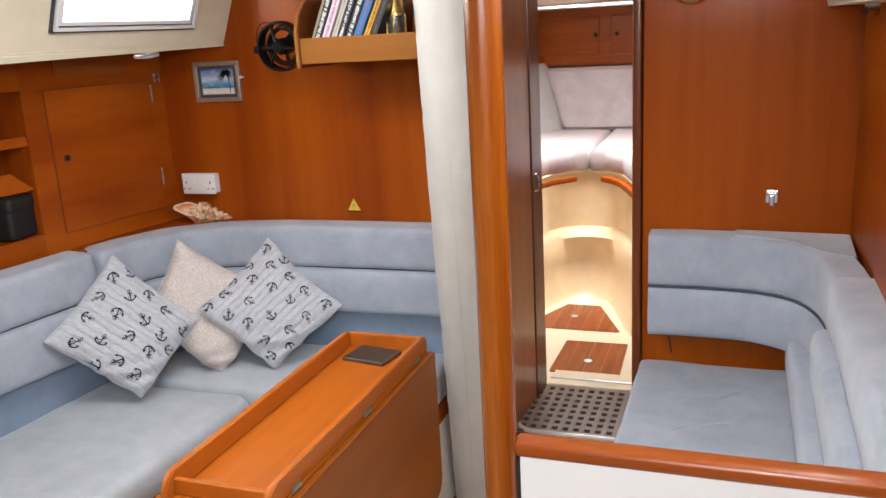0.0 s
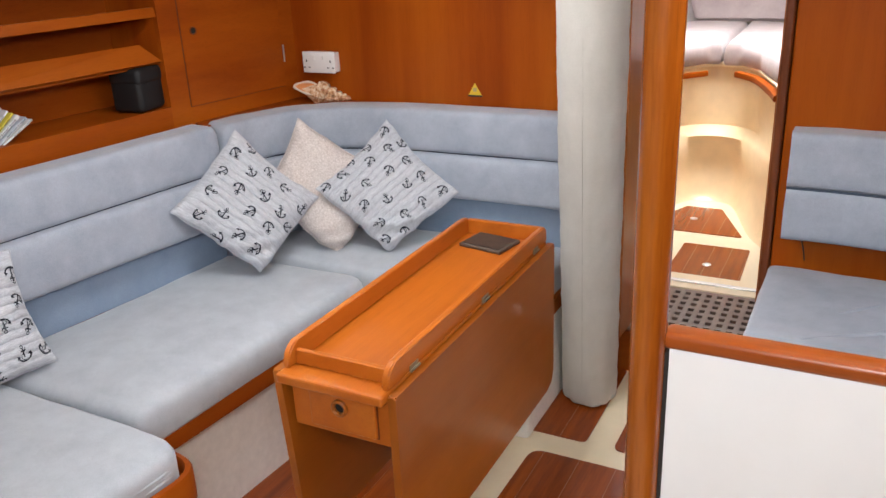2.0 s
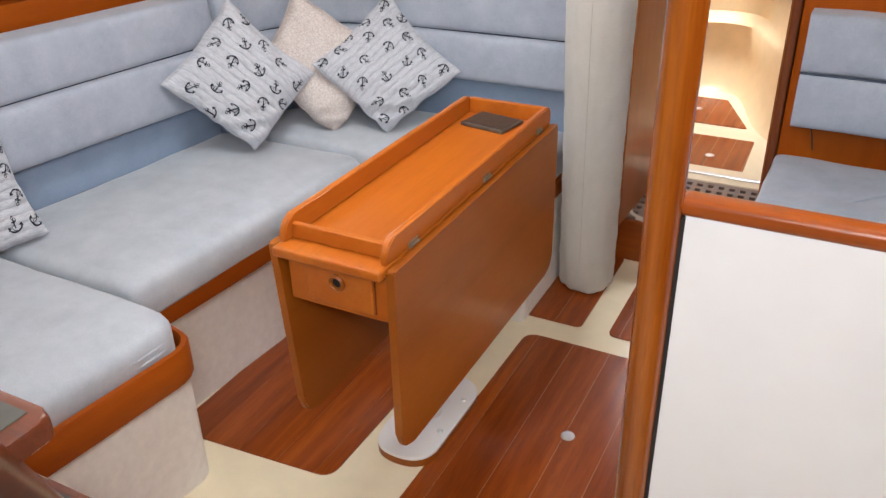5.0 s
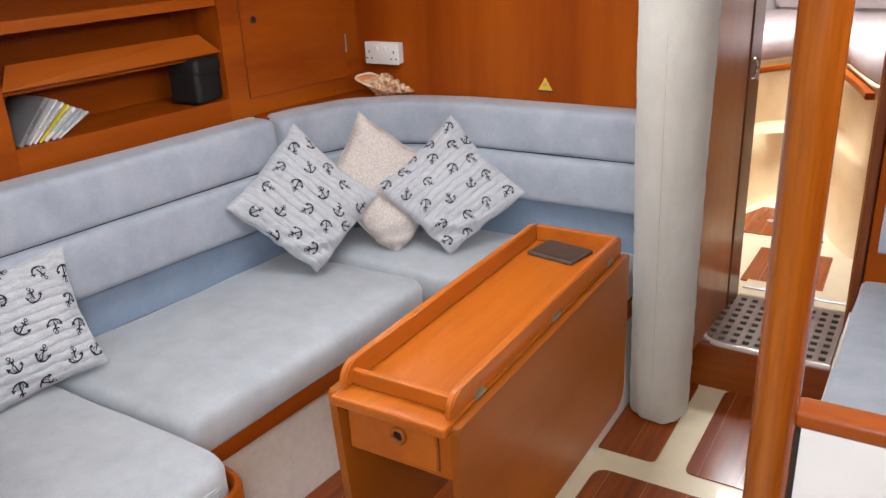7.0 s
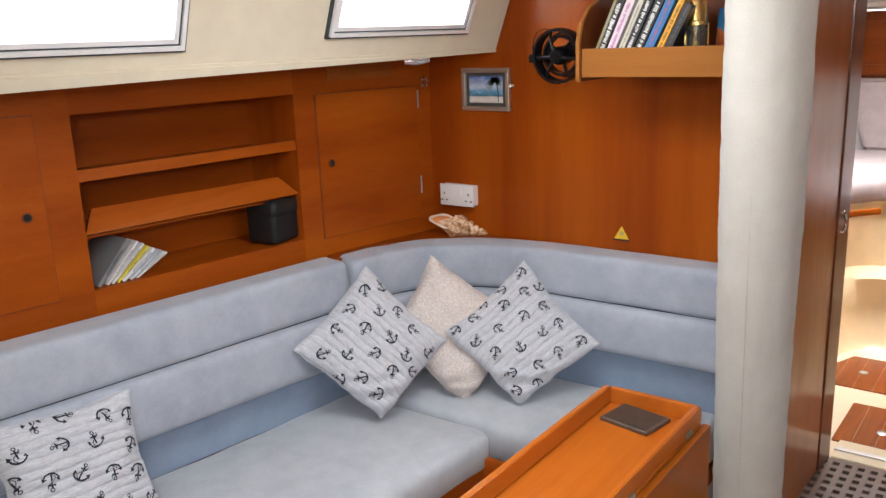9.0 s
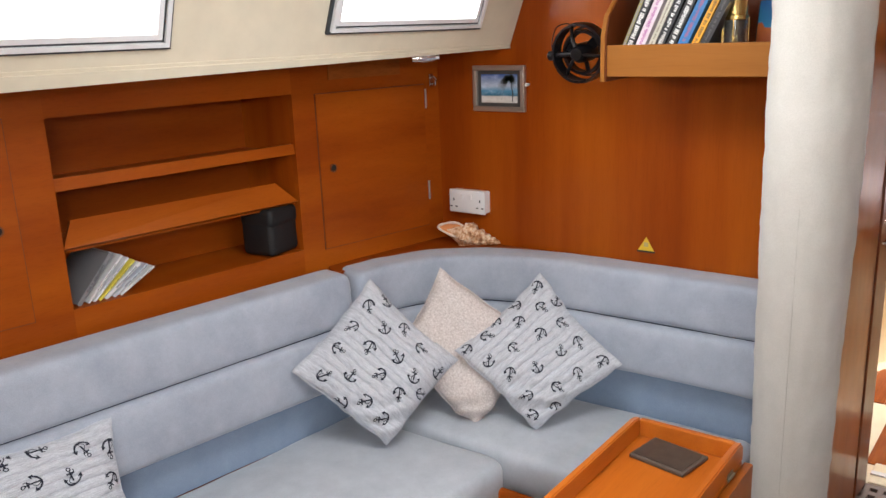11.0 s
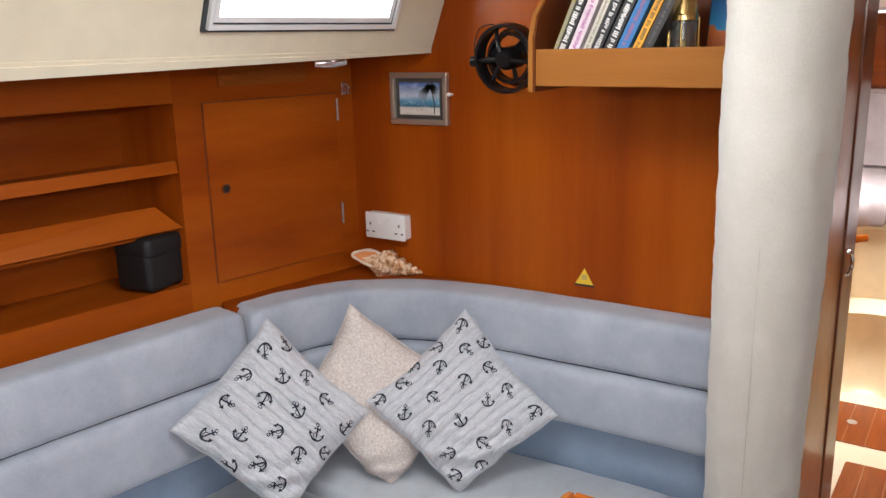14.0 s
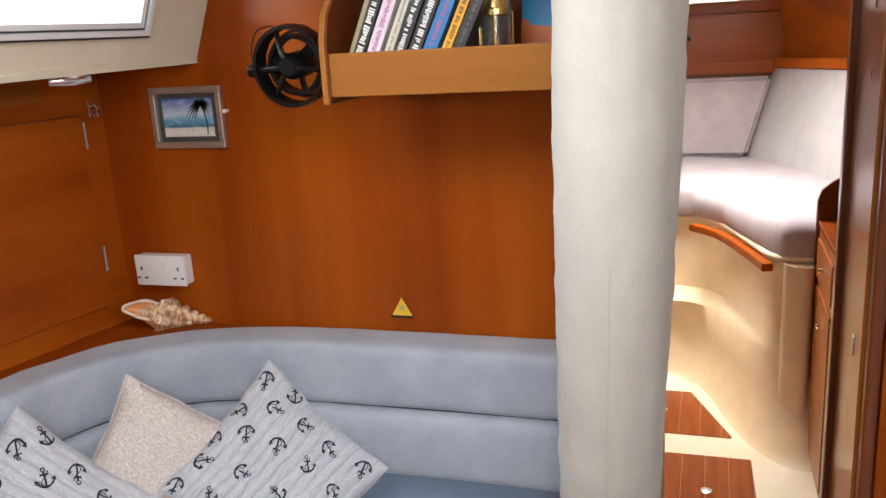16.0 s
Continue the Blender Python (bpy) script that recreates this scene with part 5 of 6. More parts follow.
part("outer_band", fan_band(0.080, -0.020, 0.042, 0.007), FAN_BLACK, fn, smooth=True)
part("inner_band", fan_band(0.060, -0.034, 0.030, 0.008), FAN_BLACK, fn, smooth=True)
part("guard_ring", fan_band(0.067, -0.040, 0.008, 0.004), FAN_BLACK, fn, smooth=True)
for a in (112, 232, 352):
    part("guard_arm", tube([fan_pt(0.0, a, 0.022), fan_pt(0.03, a, 0.020), fan_pt(0.058, a, 0.010), fan_pt(0.077, a, -0.004)], [0.006, 0.0055, 0.0050, 0.005], 8), FAN_BLACK, fn)
part("motor", lathe([(0, 0.030), (0.016, 0.029), (0.022, 0.022), (0.026, 0.010), (0.027, -0.045), (0.020, -0.066), (0, -0.070)], fm, 24), FAN_BLACK, fn, smooth=True)
for k in range(3):
    m = fm @ pose(0, 0, -0.020, 0, 0, 40 + 120 * k) @ pose(0.038, 0, 0, 38)
    part("blade", ruffle(obox(0.034, 0.030, 0.002, m, 0.0009, 1), 0.001, 40), FAN_BLACK, fn)
part("pivot_arm", tube([fan_pt(0.02, 184, 0.012), fan_pt(0.06, 184, 0.008), fan_pt(0.086, 184, 0.0)], [0.007, 0.008, 0.009], 10), FAN_BLACK, fn, smooth=True)
part("side_knob", lathe([(0, 0.014), (0.008, 0.013), (0.013, 0.008), (0.013, -0.010), (0.009, -0.013), (0, -0.014)], fm @ pose(-0.090, -0.007, 0, 0, 90), 16), FAN_BLACK, fn, smooth=True)
part("wire_bail", tube(spline([fan_pt(0.088, 176, 0.004), fan_pt(0.094, 160, 0.004), fan_pt(0.100, 136, 0.004), fan_pt(0.088, 116, 0.004), fan_pt(0.078, 112, 0.002)], 5), 0.0014, 6), FAN_BLACK, fn)
part("wall_arm", tube([tuple(fan_pt(0.0, 0, -0.065)), (-1.45, BULK - 0.06, 1.64), (-1.45, BULK - 0.03, 1.62), (-1.45, BULK, 1.62)], 0.009, 8), FAN_BLACK, fn)
part("mount_plate", lathe([(0.030, 0), (0.030, 0.008), (0, 0.010)], look((-1.45, BULK, 1.62), (-1.45, 0, 1.62)) @ pose(0, 0, 0, 180), 18), FAN_BLACK, fn)

# fittings at the coachroof edge
lf = thing("reading_light", (-1.925, 2.375, 1.62), "small chrome swivelling light under the coachroof edge", "lamp")
part("base", lathe([(0.026, 0), (0.026, 0.008), (0.016, 0.012), (0, 0.012)], pose(-1.905, 2.375, 1.640, 180), 20), ALU, lf, smooth=True)
part("head", tube([(-1.94, 2.345, 1.628), (-1.915, 2.375, 1.628), (-1.89, 2.41, 1.630)], [0.011, 0.014, 0.010], 12), CHROME, lf, smooth=True)
ls = thing("reading_light", (0.292, 2.45, 1.63), "small chrome swivelling light under the side deck", "lamp")
part("base", lathe([(0.026, 0), (0.026, 0.008), (0.016, 0.012), (0, 0.012)], pose(0.292, 2.45, 1.660, 180), 20), ALU, ls, smooth=True)
part("head", tube([(0.265, 2.43, 1.642), (0.292, 2.45, 1.642), (0.315, 2.475, 1.644)], [0.011, 0.014, 0.010], 12), CHROME, ls, smooth=True)
ck = thing("coat_hook", (-2.118, 2.664, 1.53), "chrome coat hook on the locker front", "hook", "chrome hooks")
part("plate", obox(0.004, 0.018, 0.042, pose(-2.113, 2.66, 1.545, 0, 0, -9), 0.0015), CHROME, ck)
part("arm", tube([(-2.112, 2.66, 1.552), (-2.095, 2.655, 1.556), (-2.085, 2.652, 1.546), (-2.092, 2.654, 1.532), (-2.108, 2.66, 1.532)], 0.004, 8), CHROME, ck, smooth=True)

# ---- starboard settee ----
def base_thing():
    th = thing("starboard_settee_base", (0.1, 1.8, 0), "white lined base under the starboard settee", "settee base")
    part("lining", box(-0.338, 0.36, 0.863, BULK - 0.002, 0.0, 0.43), CARPET_PANEL, th)
    return th


base_thing()
th = thing("seat_cushion", (-0.3, 2.0, 0.43), "pale blue-grey velour seat cushion, creased, on the starboard settee", "seat cushion")
pd = pad([(-0.335, 0.90), (0.30, 0.90), (0.30, 2.680), (-0.318, 2.688)], 0.432, 0.552, 0.03, 21.0, 0.005, 0.010)
part("pad", pd, BLUE, th, smooth=True, angle=75)
for line in ([(-0.175, 2.157), (-0.086, 2.210), (-0.013, 2.248), (0.030, 2.296), (0.058, 2.322)], [(-0.10, 2.350), (-0.055, 2.392), (0.002, 2.452)], [(-0.02, 2.27), (0.02, 2.262), (0.06, 2.268)]):
    n = len(line)
    part("crease", tube(spline([(x, y, 0.5550 - 0.004 * abs(2 * i / (n - 1) - 1) ** 2) for i, (x, y) in enumerate(line)], 6), 0.0095, 12), BLUE, th, "raised crease in the velour", smooth=True)
STBD = [(p.x, p.y) for p in spline([(-0.285, 2.672, 0), (-0.10, 2.670, 0), (0.06, 2.648, 0), (0.18, 2.575, 0), (0.240, 2.47, 0), (0.268, 2.34, 0), (0.275, 2.20, 0)], 6)]
th = thing("starboard_back_cushion", (-0.1, 2.6, 0.66), "blue-grey velour backrest curving from the bulkhead to the side", "back cushion")
part("upper_roll", ruffle(sweep(STBD, roll(0.828, 0.996, 0.070, 0.03)), 0.002, 9), BLUE, th, smooth=True, angle=70)
part("lower_roll", ruffle(sweep(STBD, roll(0.664, 0.824, 0.078, 0.03)), 0.002, 9, 3.0), BLUE, th, smooth=True, angle=70)
part("piping", tube([(x, y, 0.826) for x, y in offset(STBD, 0.062)], 0.004, 6), PIPING, th, "dark piping")
part("flat_cover", prism(rounded([(-0.03, 2.625), (0.13, 2.565), (0.215, 2.44), (0.285, 2.40), (0.295, 2.66), (-0.03, 2.690)], 0.01, 3), 0.992, 1.001, 0.004), BLUE, th, "flat top cover", smooth=True)
SIDE = [(0.285, 2.235), (0.285, 2.0), (0.28, 1.5), (0.27, 0.90)]
th = thing("starboard_side_cushion", (0.25, 1.7, 0.56), "pale blue-grey velour backrest with three rolls along the starboard side", "back cushion")
part("upper_roll", ruffle(stuffed(SIDE, roll(0.845, 1.0, 0.085, 0.06)), 0.004, 8), BLUE, th, smooth=True, angle=75)
part("middle_roll", ruffle(stuffed(SIDE, roll(0.70, 0.86, 0.12, 0.06)), 0.004, 8, 2.0), BLUE, th, smooth=True, angle=75)
part("lower_roll", ruffle(sweep([(0.285, 2.62), (0.285, 2.0), (0.28, 1.5), (0.27, 0.90)], roll(0.552, 0.72, 0.155, 0.06)), 0.003, 8, 5.0), BLUE, th, smooth=True, angle=75)
single("wall_locker_starboard", box(0.30, 0.36, 0.863, BULK - 0.002, 0.43, 1.66), VENEER_Y, "mahogany locker front behind the starboard settee", "wall", kind="structure")
hk = thing("catch", (0.074, BULK, 1.085), "chrome snap catch on the bulkhead", "catch", "chrome hooks")
part("plate", box(0.056, 0.092, BULK - 0.004, BULK, 1.086, 1.126, 0.002), CHROME, hk)
part("tongue", box(0.066, 0.082, BULK - 0.014, BULK - 0.004, 1.078, 1.112, 0.003), CHROME, hk)
part("lip", box(0.060, 0.088, BULK - 0.010, BULK - 0.003, 1.112, 1.120, 0.002), CHROME, hk)
for k, (x, z, r) in enumerate(((-0.172, 1.755, 0.068), (0.0, 1.745, 0.055))):
    cl = thing("brass_instrument", (x, BULK, z - r), "round brass cased instrument high on the bulkhead", "clock", "brass instruments")
    mm = look((x, BULK, z), (x, 0, z)) @ pose(0, 0, 0, 180)
    part("case", lathe([(r, 0), (r, 0.022), (r * 0.92, 0.030), (r * 0.80, 0.026), (r * 0.80, 0.0)], mm, 36), BRASS, cl, smooth=True)
    part("dial", lathe([(r * 0.8, 0.018), (0, 0.019)], mm, 30), SOCKET_WHITE, cl, "white dial")

single("cord", tube(spline([(-0.236, BULK - 0.004, 0.668), (-0.231, BULK - 0.005, 0.640), (-0.222, BULK - 0.004, 0.605), (-0.216, BULK - 0.004, 0.570)], 5), 0.002, 6), BLACK, "thin dark cord hanging below the backrest", "cord")

# ---- walk-through to the fore cabin ----
dr = thing("passage_door", (-0.75, 2.95, 0.16), "mahogany door standing open along the passage", "door", kind="structure")
part("panel", prism([(-0.797, 2.705), (-0.779, 3.095), (-0.801, 3.096), (-0.819, 2.706)], 0.176, 1.88), PASSAGE_WOOD_LIT, dr)
hd = part("handle", tube(spline([(-0.778, 3.13, 1.098), (-0.762, 3.135, 1.092), (-0.757, 3.135, 1.065), (-0.762, 3.135, 1.036), (-0.778, 3.13, 1.030)], 5), 0.005, 8), CHROME, dr, "chrome pull handle", smooth=True)
single("trim_fore_jamb_port", prism(rounded([(-0.85, 3.10), (-0.774, 3.10), (-0.763, 3.225), (-0.85, 3.225)], 0.006, 2), 0.176, 1.9), DARK_WOOD, "dark mahogany door jamb", "trim", kind="structure")
single("wall_passage_port", prism([(-1.9, 3.195), (-0.85, 3.195), (-0.85, 3.22), (-1.9, 3.22)], 0.157, 1.9), VENEER, "mahogany partition beside the passage", "wall", kind="structure")
single("wall_mast_side", prism([(-0.955, BULK), (-0.86, BULK), (-0.86, BULK + 0.03), (-0.955, BULK + 0.03)], 0.0, 1.98), DARK_WOOD, "dark mahogany post beside the mast", "wall", kind="structure")
pn = thing("passage_panel", (-0.345, 2.87, 0.16), "mahogany locker panel lining the passage", "panel")
part("board", box(-0.352, -0.332, BULK + 0.04, 3.02, 0.165, 1.9), PASSAGE_WOOD_LIT, pn)
for z in (0.98, 1.70):
    part("hinge", box(-0.357, -0.350, 2.80, 2.82, z - 0.022, z + 0.022, 0.002), CHROME, pn)
single("trim_fore_jamb_starboard", prism(rounded([(-0.368, 3.02), (-0.32, 3.02), (-0.32, 3.06), (-0.368, 3.06)], 0.006, 2), 0.157, 1.9), DARK_WOOD, "dark mahogany door jamb", "trim", kind="structure")
single("wall_passage_starboard", prism([(-0.32, 3.03), (0.5, 3.03), (0.5, 3.055), (-0.32, 3.055)], 0.157, 1.9), VENEER, "mahogany partition beside the passage", "wall", kind="structure")

gr = thing("shower_grate", (-0.61, 3.06, 0.157), "dark brown plastic drainage grate on the raised step", "grate")
GX0, GX1, GY0, GY1 = -0.795, -0.385, 2.815, 3.215
cols, rows_ = 10, 8
bw, bh = (GX1 - GX0) / cols, (GY1 - GY0) / rows_
# black sheet added below the bars for the shade seen through the holes
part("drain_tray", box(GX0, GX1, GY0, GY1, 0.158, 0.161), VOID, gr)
for i in range(cols + 1):
    x = GX0 + bw * i
    part("bar", box(x - bw * 0.24, x + bw * 0.24, GY0, GY1, 0.161, 0.1745, 0.0015, 1), GRATE, gr)
for j in range(rows_ + 1):
    y = GY0 + bh * j
    part("cross_bar", box(GX0, GX1, y - bh * 0.26, y + bh * 0.26, 0.161, 0.174, 0.0012, 1), GRATE, gr)
part("nosing", tube(spline([(GX0 - 0.006, 2.95, 0.172), (GX0 - 0.006, 2.89, 0.171), (GX0 + 0.004, 2.842, 0.169), (GX0 + 0.045, 2.808, 0.168), (GX0 + 0.12, 2.800, 0.168), (GX1 + 0.01, 2.800, 0.168)], 6), 0.011, 10), plain("pale_plastic_edge", (0.66, 0.63, 0.60), 0.15, 0.2), gr, "shiny pale edge strip", smooth=True)
sl = thing("door_sill", (-0.58, 3.33, 0.157), "pale polished sill between passage and fore cabin", "sill", kind="structure")
part("plate", box(-0.762, -0.33, 3.232, 3.385, 0.157, 0.178, 0.006), CREAM, sl)
part("track", box(-0.762, -0.33, 3.285, 3.310, 0.178, 0.184, 0.002), ALU, sl)


# ---- floor panels of teak planks ----
def floor_panel(poly, r, z, plank, x_from, disc=None, group="teak sole panels"):
    """A rounded panel cut into planks that run fore and aft, with pale seams."""
    xs = [p[0] for p in poly]
    cx, cy = sum(xs) / len(xs), sum(p[1] for p in poly) / len(poly)
    th = thing("floor_panel", (cx, cy, z), "reddish-brown teak sole panel with fine pale seams", "floor panel", group, "structure")
    out = rounded(poly, r, 5)
    part("seam_bed", prism(out, z, z + 0.0025), LINE, th, "pale seams")
    x = x_from
    while x < max(xs):
        b = prism(out, z + 0.0015, z + 0.004)
        for px, s in ((x + 0.0009, -1), (x + plank - 0.0009, 1)):
            geom = b.verts[:] + b.edges[:] + b.faces[:]
            res = bmesh.ops.bisect_plane(b, geom=geom, plane_co=(px, 0, 0), plane_no=(s, 0, 0), clear_outer=True)
            cut = [e for e in res["geom_cut"] if isinstance(e, bmesh.types.BMEdge)]
            if cut:
                bmesh.ops.holes_fill(b, edges=cut, sides=0)
        if len(b.verts) > 3 and len(b.faces) > 3:
            part("plank", b, FLOOR_TEAK, th)
        else:
            b.free()
        x += plank
    if disc:
        part("lift_ring", lathe([(0.019, 0), (0.019, 0.0025), (0.013, 0.004), (0.011, 0.002), (0, 0.002)], pose(disc[0], disc[1], z + 0.004), 20), ALU, th, "round metal lift", smooth=True)


floor_panel([(-1.645, 1.30), (-1.140, 1.335), (-1.125, 2.20), (-1.645, 2.20)], [0.01, 0.05, 0.05, 0.01], 0.0, 0.118, -1.66)
floor_panel([(-0.985, 2.272), (-0.782, 2.272), (-0.782, 2.79), (-0.985, 2.79)], 0.025, 0.0, 0.118, -0.99)
floor_panel([(-0.945, 1.235), (-0.36, 1.235), (-0.36, 2.172), (-0.930, 2.172)], 0.05, 0.0, 0.118, -1.005, (-0.641, 1.752))
floor_panel([(-0.690, 2.268), (-0.405, 2.268), (-0.405, 2.785), (-0.690, 2.785)], 0.03, 0.0, 0.118, -0.77)
floor_panel([(-1.405, 0.55), (-1.165, 0.55), (-1.165, 1.130), (-1.400, 1.118)], 0.05, 0.0, 0.118, -1.42)
floor_panel([(-1.00, 0.20), (-0.36, 0.20), (-0.36, 1.13), (-1.00, 1.13)], 0.05, 0.0, 0.118, -1.005)
floor_panel([(-0.795, 3.400), (-0.485, 3.400), (-0.495, 3.790), (-0.789, 3.790)], 0.012, 0.157, 0.078, -0.805, (-0.644, 3.549), "fore cabin sole panels")
floor_panel([(-1.05, 3.948), (-0.552, 3.945), (-0.710, 4.333), (-0.890, 4.335)], 0.012, 0.157, 0.078, -1.06, (-0.816, 4.141), "fore cabin sole panels")

# ---- fore cabin ----
CL = -0.80


def mirrored(right):
    """A line from starboard to port about the middle line of the boat."""
    return right + [(2 * CL - x, y) for x, y in right[::-1]]


def vee(pts, n=5):
    return [(p.x, p.y) for p in spline([(x, y, 0) for x, y in mirrored(pts)], n)]


RINGS = [
    (0.157, vee([(-0.24, 3.745), (-0.39, 3.775), (-0.53, 3.98), (-0.66, 4.37), (-0.74, 4.46)])),
    (0.185, vee([(-0.24, 3.80), (-0.385, 3.83), (-0.51, 4.02), (-0.645, 4.40), (-0.735, 4.50)])),
    (0.36, vee([(-0.24, 3.90), (-0.40, 3.925), (-0.50, 4.08), (-0.63, 4.45), (-0.73, 4.55)])),
    (0.500, vee([(-0.24, 3.925), (-0.41, 3.945), (-0.51, 4.09), (-0.635, 4.42), (-0.735, 4.515)])),
    (0.525, vee([(-0.24, 3.93), (-0.415, 3.95), (-0.50, 4.12), (-0.610, 4.45), (-0.725, 4.56)])),
    (0.54, vee([(-0.24, 3.935), (-0.42, 3.96), (-0.49, 4.15), (-0.595, 4.49), (-0.715, 4.61)])),
    (0.845, vee([(-0.24, 3.935), (-0.42, 3.96), (-0.50, 4.16), (-0.605, 4.47), (-0.72, 4.625)])),
]
b = bmesh.new()
grid = [[b.verts.new((x, y, z)) for x, y in ring] for z, ring in RINGS]
for p, q in zip(grid, grid[1:]):
    for i in range(len(p) - 1):
        b.faces.new((p[i], p[i + 1], q[i + 1], q[i]))
vb_ = thing("fore_berth", (CL, 4.6, 0.157), "cream moulded base of the fore berth with a rounded step", "berth")
part("moulding", b, CREAM_FORE, vb_, smooth=True, angle=65)
top_ring = RINGS[-1][1]
part("bunk_board", prism(top_ring + [(-1.88, 3.9), (-1.88, 6.15), (0.48, 6.15), (0.48, 3.9)], 0.845, 0.862), CREAM_FORE, vb_)
part("pilaster", prism(rounded([(-0.405, 3.915), (-0.318, 3.862), (-0.30, 3.95), (-0.405, 3.975)], [0.03, 0.03, 0, 0], 6), 0.157, 0.846), CREAM_FORE, vb_, "rounded cream pilaster", smooth=True)
part("edge_strip", tube([(x, y, 0.858) for x, y in top_ring], 0.011, 8), CREAM, vb_, "pale rounded edge", smooth=True)
for sgn in (1, -1):
    e = [(-0.715, 4.55), (-0.60, 4.40), (-0.50, 4.12), (-0.452, 3.945)]
    e = [(x if sgn > 0 else 2 * CL - x, y) for x, y in e]
    e = [(p.x, p.y) for p in spline([(x, y, 0) for x, y in e], 6)]
    part("ledge_batten", sweep(e if sgn < 0 else e, [(-0.012, 0.812), (0.024 * (1 if sgn > 0 else -1), 0.812), (0.028 * (1 if sgn > 0 else -1), 0.822), (0.024 * (1 if sgn > 0 else -1), 0.840), (-0.012, 0.840)]), VENEER_Y, vb_, "mahogany batten under the berth edge", smooth=True)


def berth_cushion(poly, r, seed, label):
    th = thing("berth_cushion", (poly[0][0], poly[0][1], 0.864), label, "mattress", "fore berth cushions")
    part("pad", pad(poly, 0.864, 0.985, r, seed, 0.006, 0.01, 0.05), PINK, th, smooth=True, angle=75)


berth_cushion([(-0.805, 4.60), (-0.72, 4.585), (-0.60, 4.43), (-0.495, 4.12), (-0.41, 3.925), (0.42, 3.925), (0.30, 4.6), (-0.46, 5.50), (-0.805, 5.50)], [0.01, 0.05, 0.1, 0.1, 0.05, 0.02, 0.02, 0.02, 0.01], 1.0, "pinkish-beige woven berth cushion")
berth_cushion([(-0.812, 4.60), (-0.812, 5.50), (-1.14, 5.50), (-1.86, 4.6), (-1.86, 3.925), (-1.19, 3.925), (-1.105, 4.12), (-1.00, 4.43), (-0.88, 4.585)], [0.01, 0.01, 0.02, 0.02, 0.02, 0.05, 0.1, 0.1, 0.05], 2.0, "pinkish-beige woven berth cushion")
bb = thing("head_cushion", (CL, 5.5, 0.99), "pinkish-beige woven cushion standing at the head of the berth", "cushion")
b = bmesh.new()
e = [(-1.125, 0.985), (-0.48, 0.985), (-0.37, 1.385), (-1.245, 1.385)]
va = [b.verts.new((x, 5.46, z)) for x, z in e]
vb2 = [b.verts.new((x, 5.54, z)) for x, z in e]
b.faces.new(va)
b.faces.new(vb2[::-1])
for i in range(4):
    b.faces.new((va[i], vb2[i], vb2[(i + 1) % 4], va[(i + 1) % 4]))
bmesh.ops.bevel(b, geom=b.edges[:], offset=0.018, segments=3, affect="EDGES")
part("pad", b, PINK, bb, smooth=True)
for sgn, nm in ((1, "starboard"), (-1, "port")):
    q = [(-0.50, 5.56, 0.95), (-0.375, 5.56, 1.42), (0.22, 3.95, 1.46), (0.12, 3.95, 0.95)]
    q = [((x if sgn > 0 else 2 * CL - x), y, z) for x, y, z in q]
    hp = thing(f"hull_board_{nm}", q[0], "pale cream padded board along the hull above the berth", "hull lining", "hull boards", "structure")
    part("board", quad_slab(q if sgn > 0 else q[::-1], 0.02), CREAM_SEAT, hp)
    part("shelf_edge", quad_slab([(q[1][0], q[1][1], 1.425), (q[2][0], q[2][1], 1.465), (q[2][0], q[2][1], 1.51), (q[1][0], q[1][1], 1.47)], 0.015), VENEER_Y, hp, "mahogany shelf edge")
    part("upper_side", quad_slab([(q[1][0] + sgn * 0.07, q[1][1], 1.42), (q[2][0] + sgn * 0.07, q[2][1], 1.46), (q[2][0] + sgn * 0.12, q[2][1], 1.76), (q[1][0] + sgn * 0.02, q[1][1], 1.76)], 0.02), VENEER_Y, hp, "mahogany side above the shelf")
lk = thing("overhead_locker", (CL, 5.5, 1.40), "mahogany locker across the bow above the berth", "locker")
part("carcass", box(-1.45, -0.15, 5.50, 5.9, 1.405, 1.76), VENEER_X, lk)
for x0, x1, kx in ((-1.40, -0.885, -0.912), (-0.815, -0.30, -0.777)):
    d = part("door", box(x0, x1, 5.488, 5.502, 1.46, 1.70, 0.006), VENEER_X, lk)
    part("knob", lathe([(0.012, 0), (0.013, 0.006), (0.008, 0.012), (0, 0.013)], look((kx, 5.488, 1.585), (kx, 0, 1.585)) @ pose(0, 0, 0, 180), 14), BLACK, d)
part("shadow_gap", box(-1.40, -0.2, 5.52, 5.62, 1.386, 1.405), DARK_WOOD, lk)
b = bmesh.new()
for a in ((-1.9, -1.04, 3.22, 6.2), (-0.52, 0.5, 3.22, 6.2), (-1.04, -0.52, 3.22, 4.14), (-1.04, -0.52, 4.66, 6.2)):
    box(*a, 1.755, 1.80, bm=b)
single("ceiling_lining_fore", b, CEILING, "pale cream headlining of the fore cabin", "ceiling", kind="structure")
ht = thing("fore_hatch", (-0.78, 4.40, 1.742), "deck hatch in an aluminium frame over the berth", "hatch", kind="structure")
b = bmesh.new()
for a in ((-1.07, -0.49, 4.11, 4.15), (-1.07, -0.49, 4.65, 4.69), (-1.07, -1.03, 4.15, 4.65), (-0.53, -0.49, 4.15, 4.65)):
    box(*a, 1.742, 1.756, 0.003, bm=b)
part("frame", b, ALU, ht)

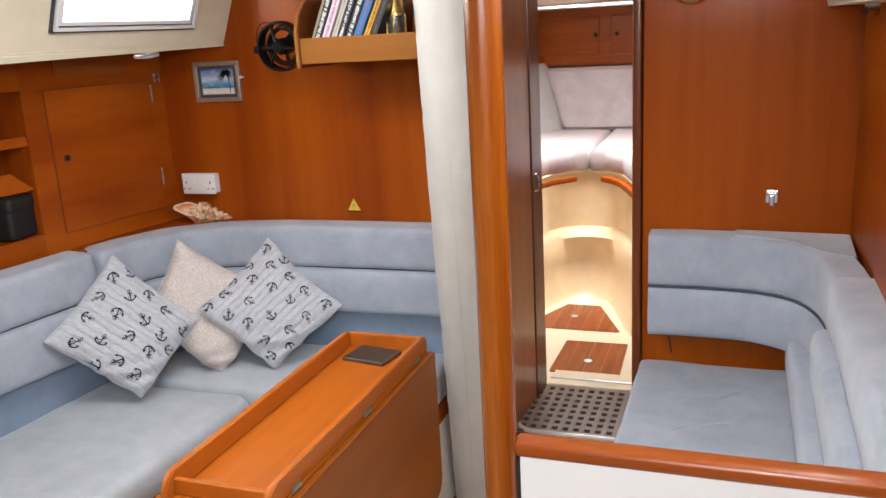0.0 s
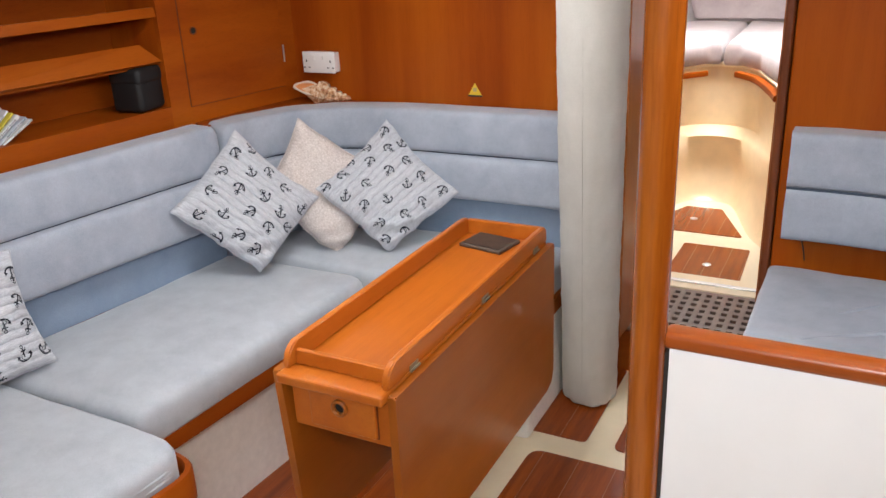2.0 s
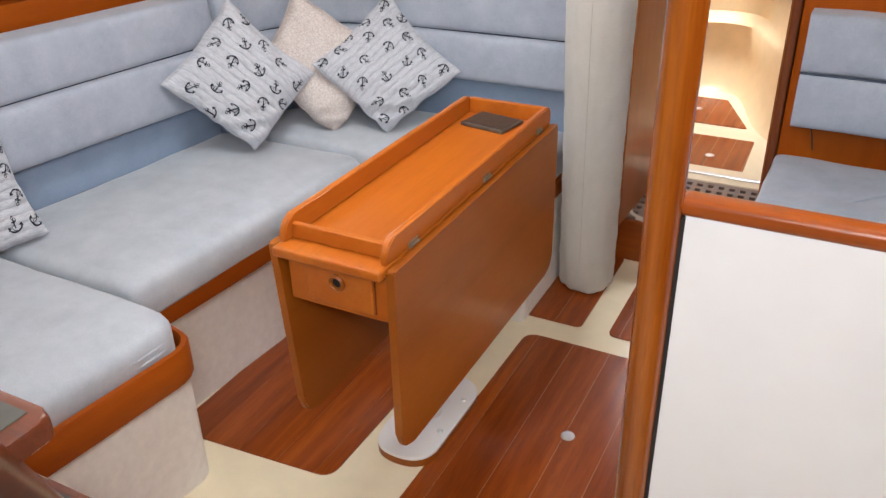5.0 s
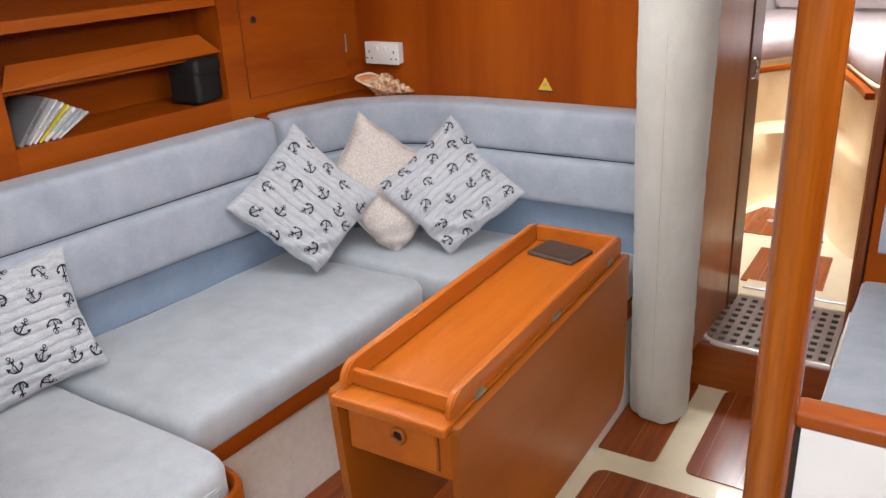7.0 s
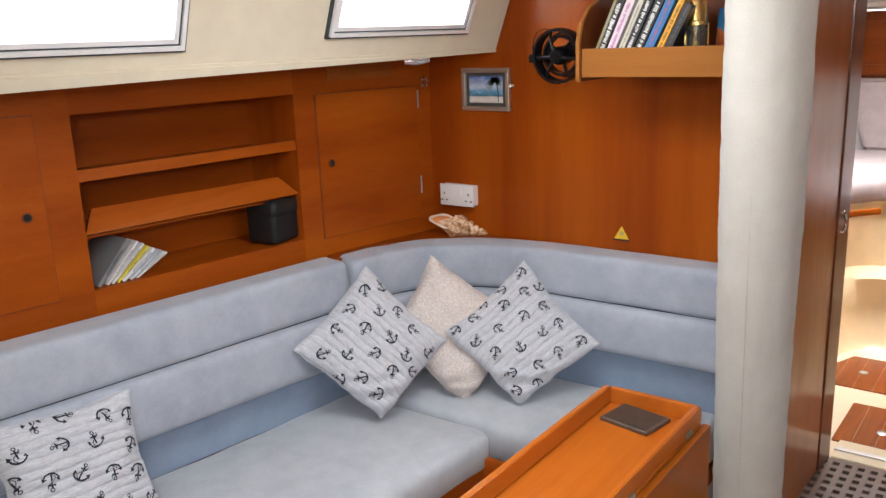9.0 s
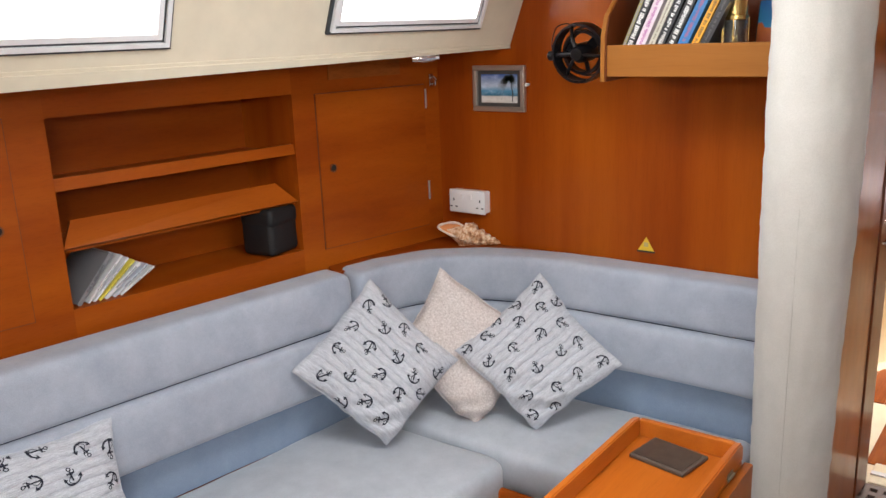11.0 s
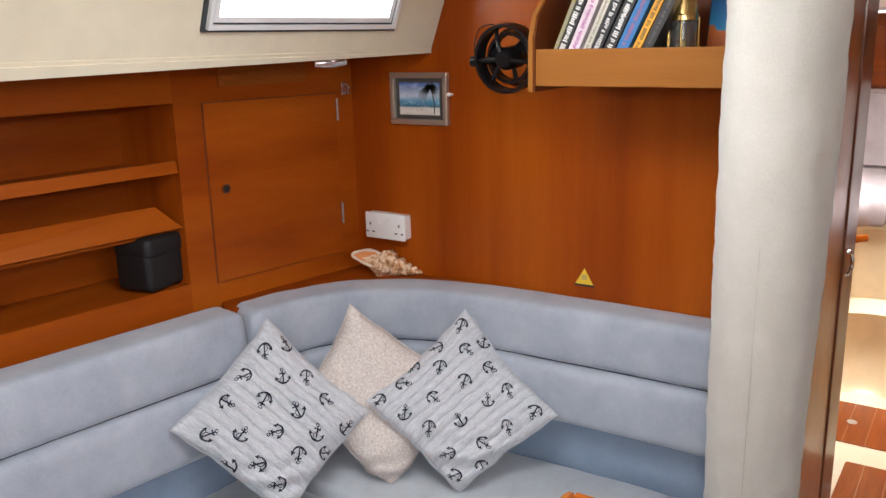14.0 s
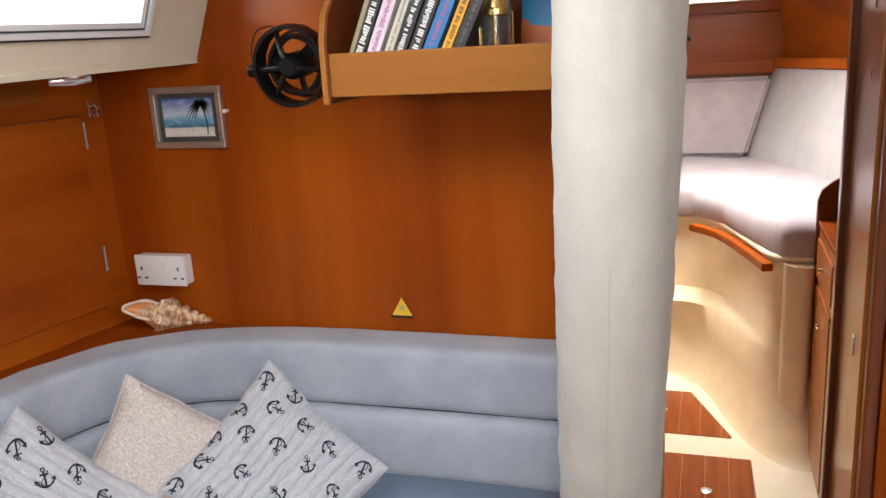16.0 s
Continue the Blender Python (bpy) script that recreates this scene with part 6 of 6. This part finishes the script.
cb = thing("fore_cabinet", (-0.1, 3.5, 0.157), "mahogany cabinet with drawers beside the fore berth", "cabinet")
part("body", box(-0.300, 0.3, 3.10, 3.93, 0.157, 0.985, 0.003), PASSAGE_WOOD_LIT, cb)
part("worktop", box(-0.306, 0.3, 3.08, 3.915, 0.985, 1.003, 0.004), VENEER_Y, cb)
b = bmesh.new()
e = [(-0.312, 0.157), (-0.312, 1.07), (-0.300, 1.105), (-0.265, 1.135), (-0.20, 1.175), (-0.1, 1.20), (0.3, 1.20), (0.3, 0.157)]
va = [b.verts.new((x, 3.915, z)) for x, z in e]
vb2 = [b.verts.new((x, 3.935, z)) for x, z in e]
b.faces.new(va)
b.faces.new(vb2[::-1])
for i in range(len(e)):
    b.faces.new((va[i], vb2[i], vb2[(i + 1) % len(e)], va[(i + 1) % len(e)]))
part("end_panel", b, DARK_WOOD, cb, "dark rounded end panel")
for y0, y1, z0, z1 in ((3.13, 3.50, 0.82, 0.95), (3.53, 3.89, 0.82, 0.95), (3.13, 3.50, 0.20, 0.79), (3.53, 3.89, 0.20, 0.79)):
    d = part("drawer_front" if z0 > 0.5 else "door", box(-0.308, -0.300, y0, y1, z0, z1, 0.003), PASSAGE_WOOD_LIT, cb)
    part("knob", lathe([(0.009, 0), (0.010, 0.008), (0.006, 0.014), (0, 0.014)], pose(-0.308, (y0 + y1) / 2, z0 + (z1 - z0) * (0.5 if z0 > 0.5 else 0.85), 0, -90), 12), CHROME, d)

# ---- companionway steps at the aft end ----
cs = thing("companionway_steps", (-1.0, 0.4, 0), "varnished companionway ladder with grey grip pads on the treads", "steps")
for x0, x1, y0, y1, z in ((-1.25, -0.722, 0.21, 0.418, 1.056), (-1.25, -0.70, 0.33, 0.527, 0.78), (-1.25, -0.70, 0.42, 0.64, 0.50)):
    tr = part("tread", prism(rounded([(x0, y0), (x1, y0), (x1, y1), (x0, y1)], 0.016, 5), z - 0.024, z, 0.006, 3), STEP_WOOD, cs, smooth=True)
    part("grip_pad", prism(rounded([(x0 + 0.02, y0 + 0.02), (x1 - 0.022, y0 + 0.02), (x1 - 0.022, y1 - 0.012), (x0 + 0.02, y1 - 0.012)], 0.002, 2), z, z + 0.0015), GREY, tr, "grey grip pad")
    part("bracket", obox(0.006, 0.06, 0.007, pose(x1 - 0.035, y1 - 0.022, z - 0.050), 0.002, 1), CHROME, cs, "chrome bracket")
part("stringer", tube([(-0.62, 0.262, 1.211), (-0.715, 0.340, 1.06), (-0.91, 0.50, 0.75), (-1.33, 0.85, 0.09)], 0.021, 14), STEP_WOOD, cs, "dark glossy stringer", smooth=True)
part("stringer", box(-1.29, -1.25, 0.18, 0.62, 0.0, 1.10, 0.008), DARK_WOOD, cs, smooth=True)
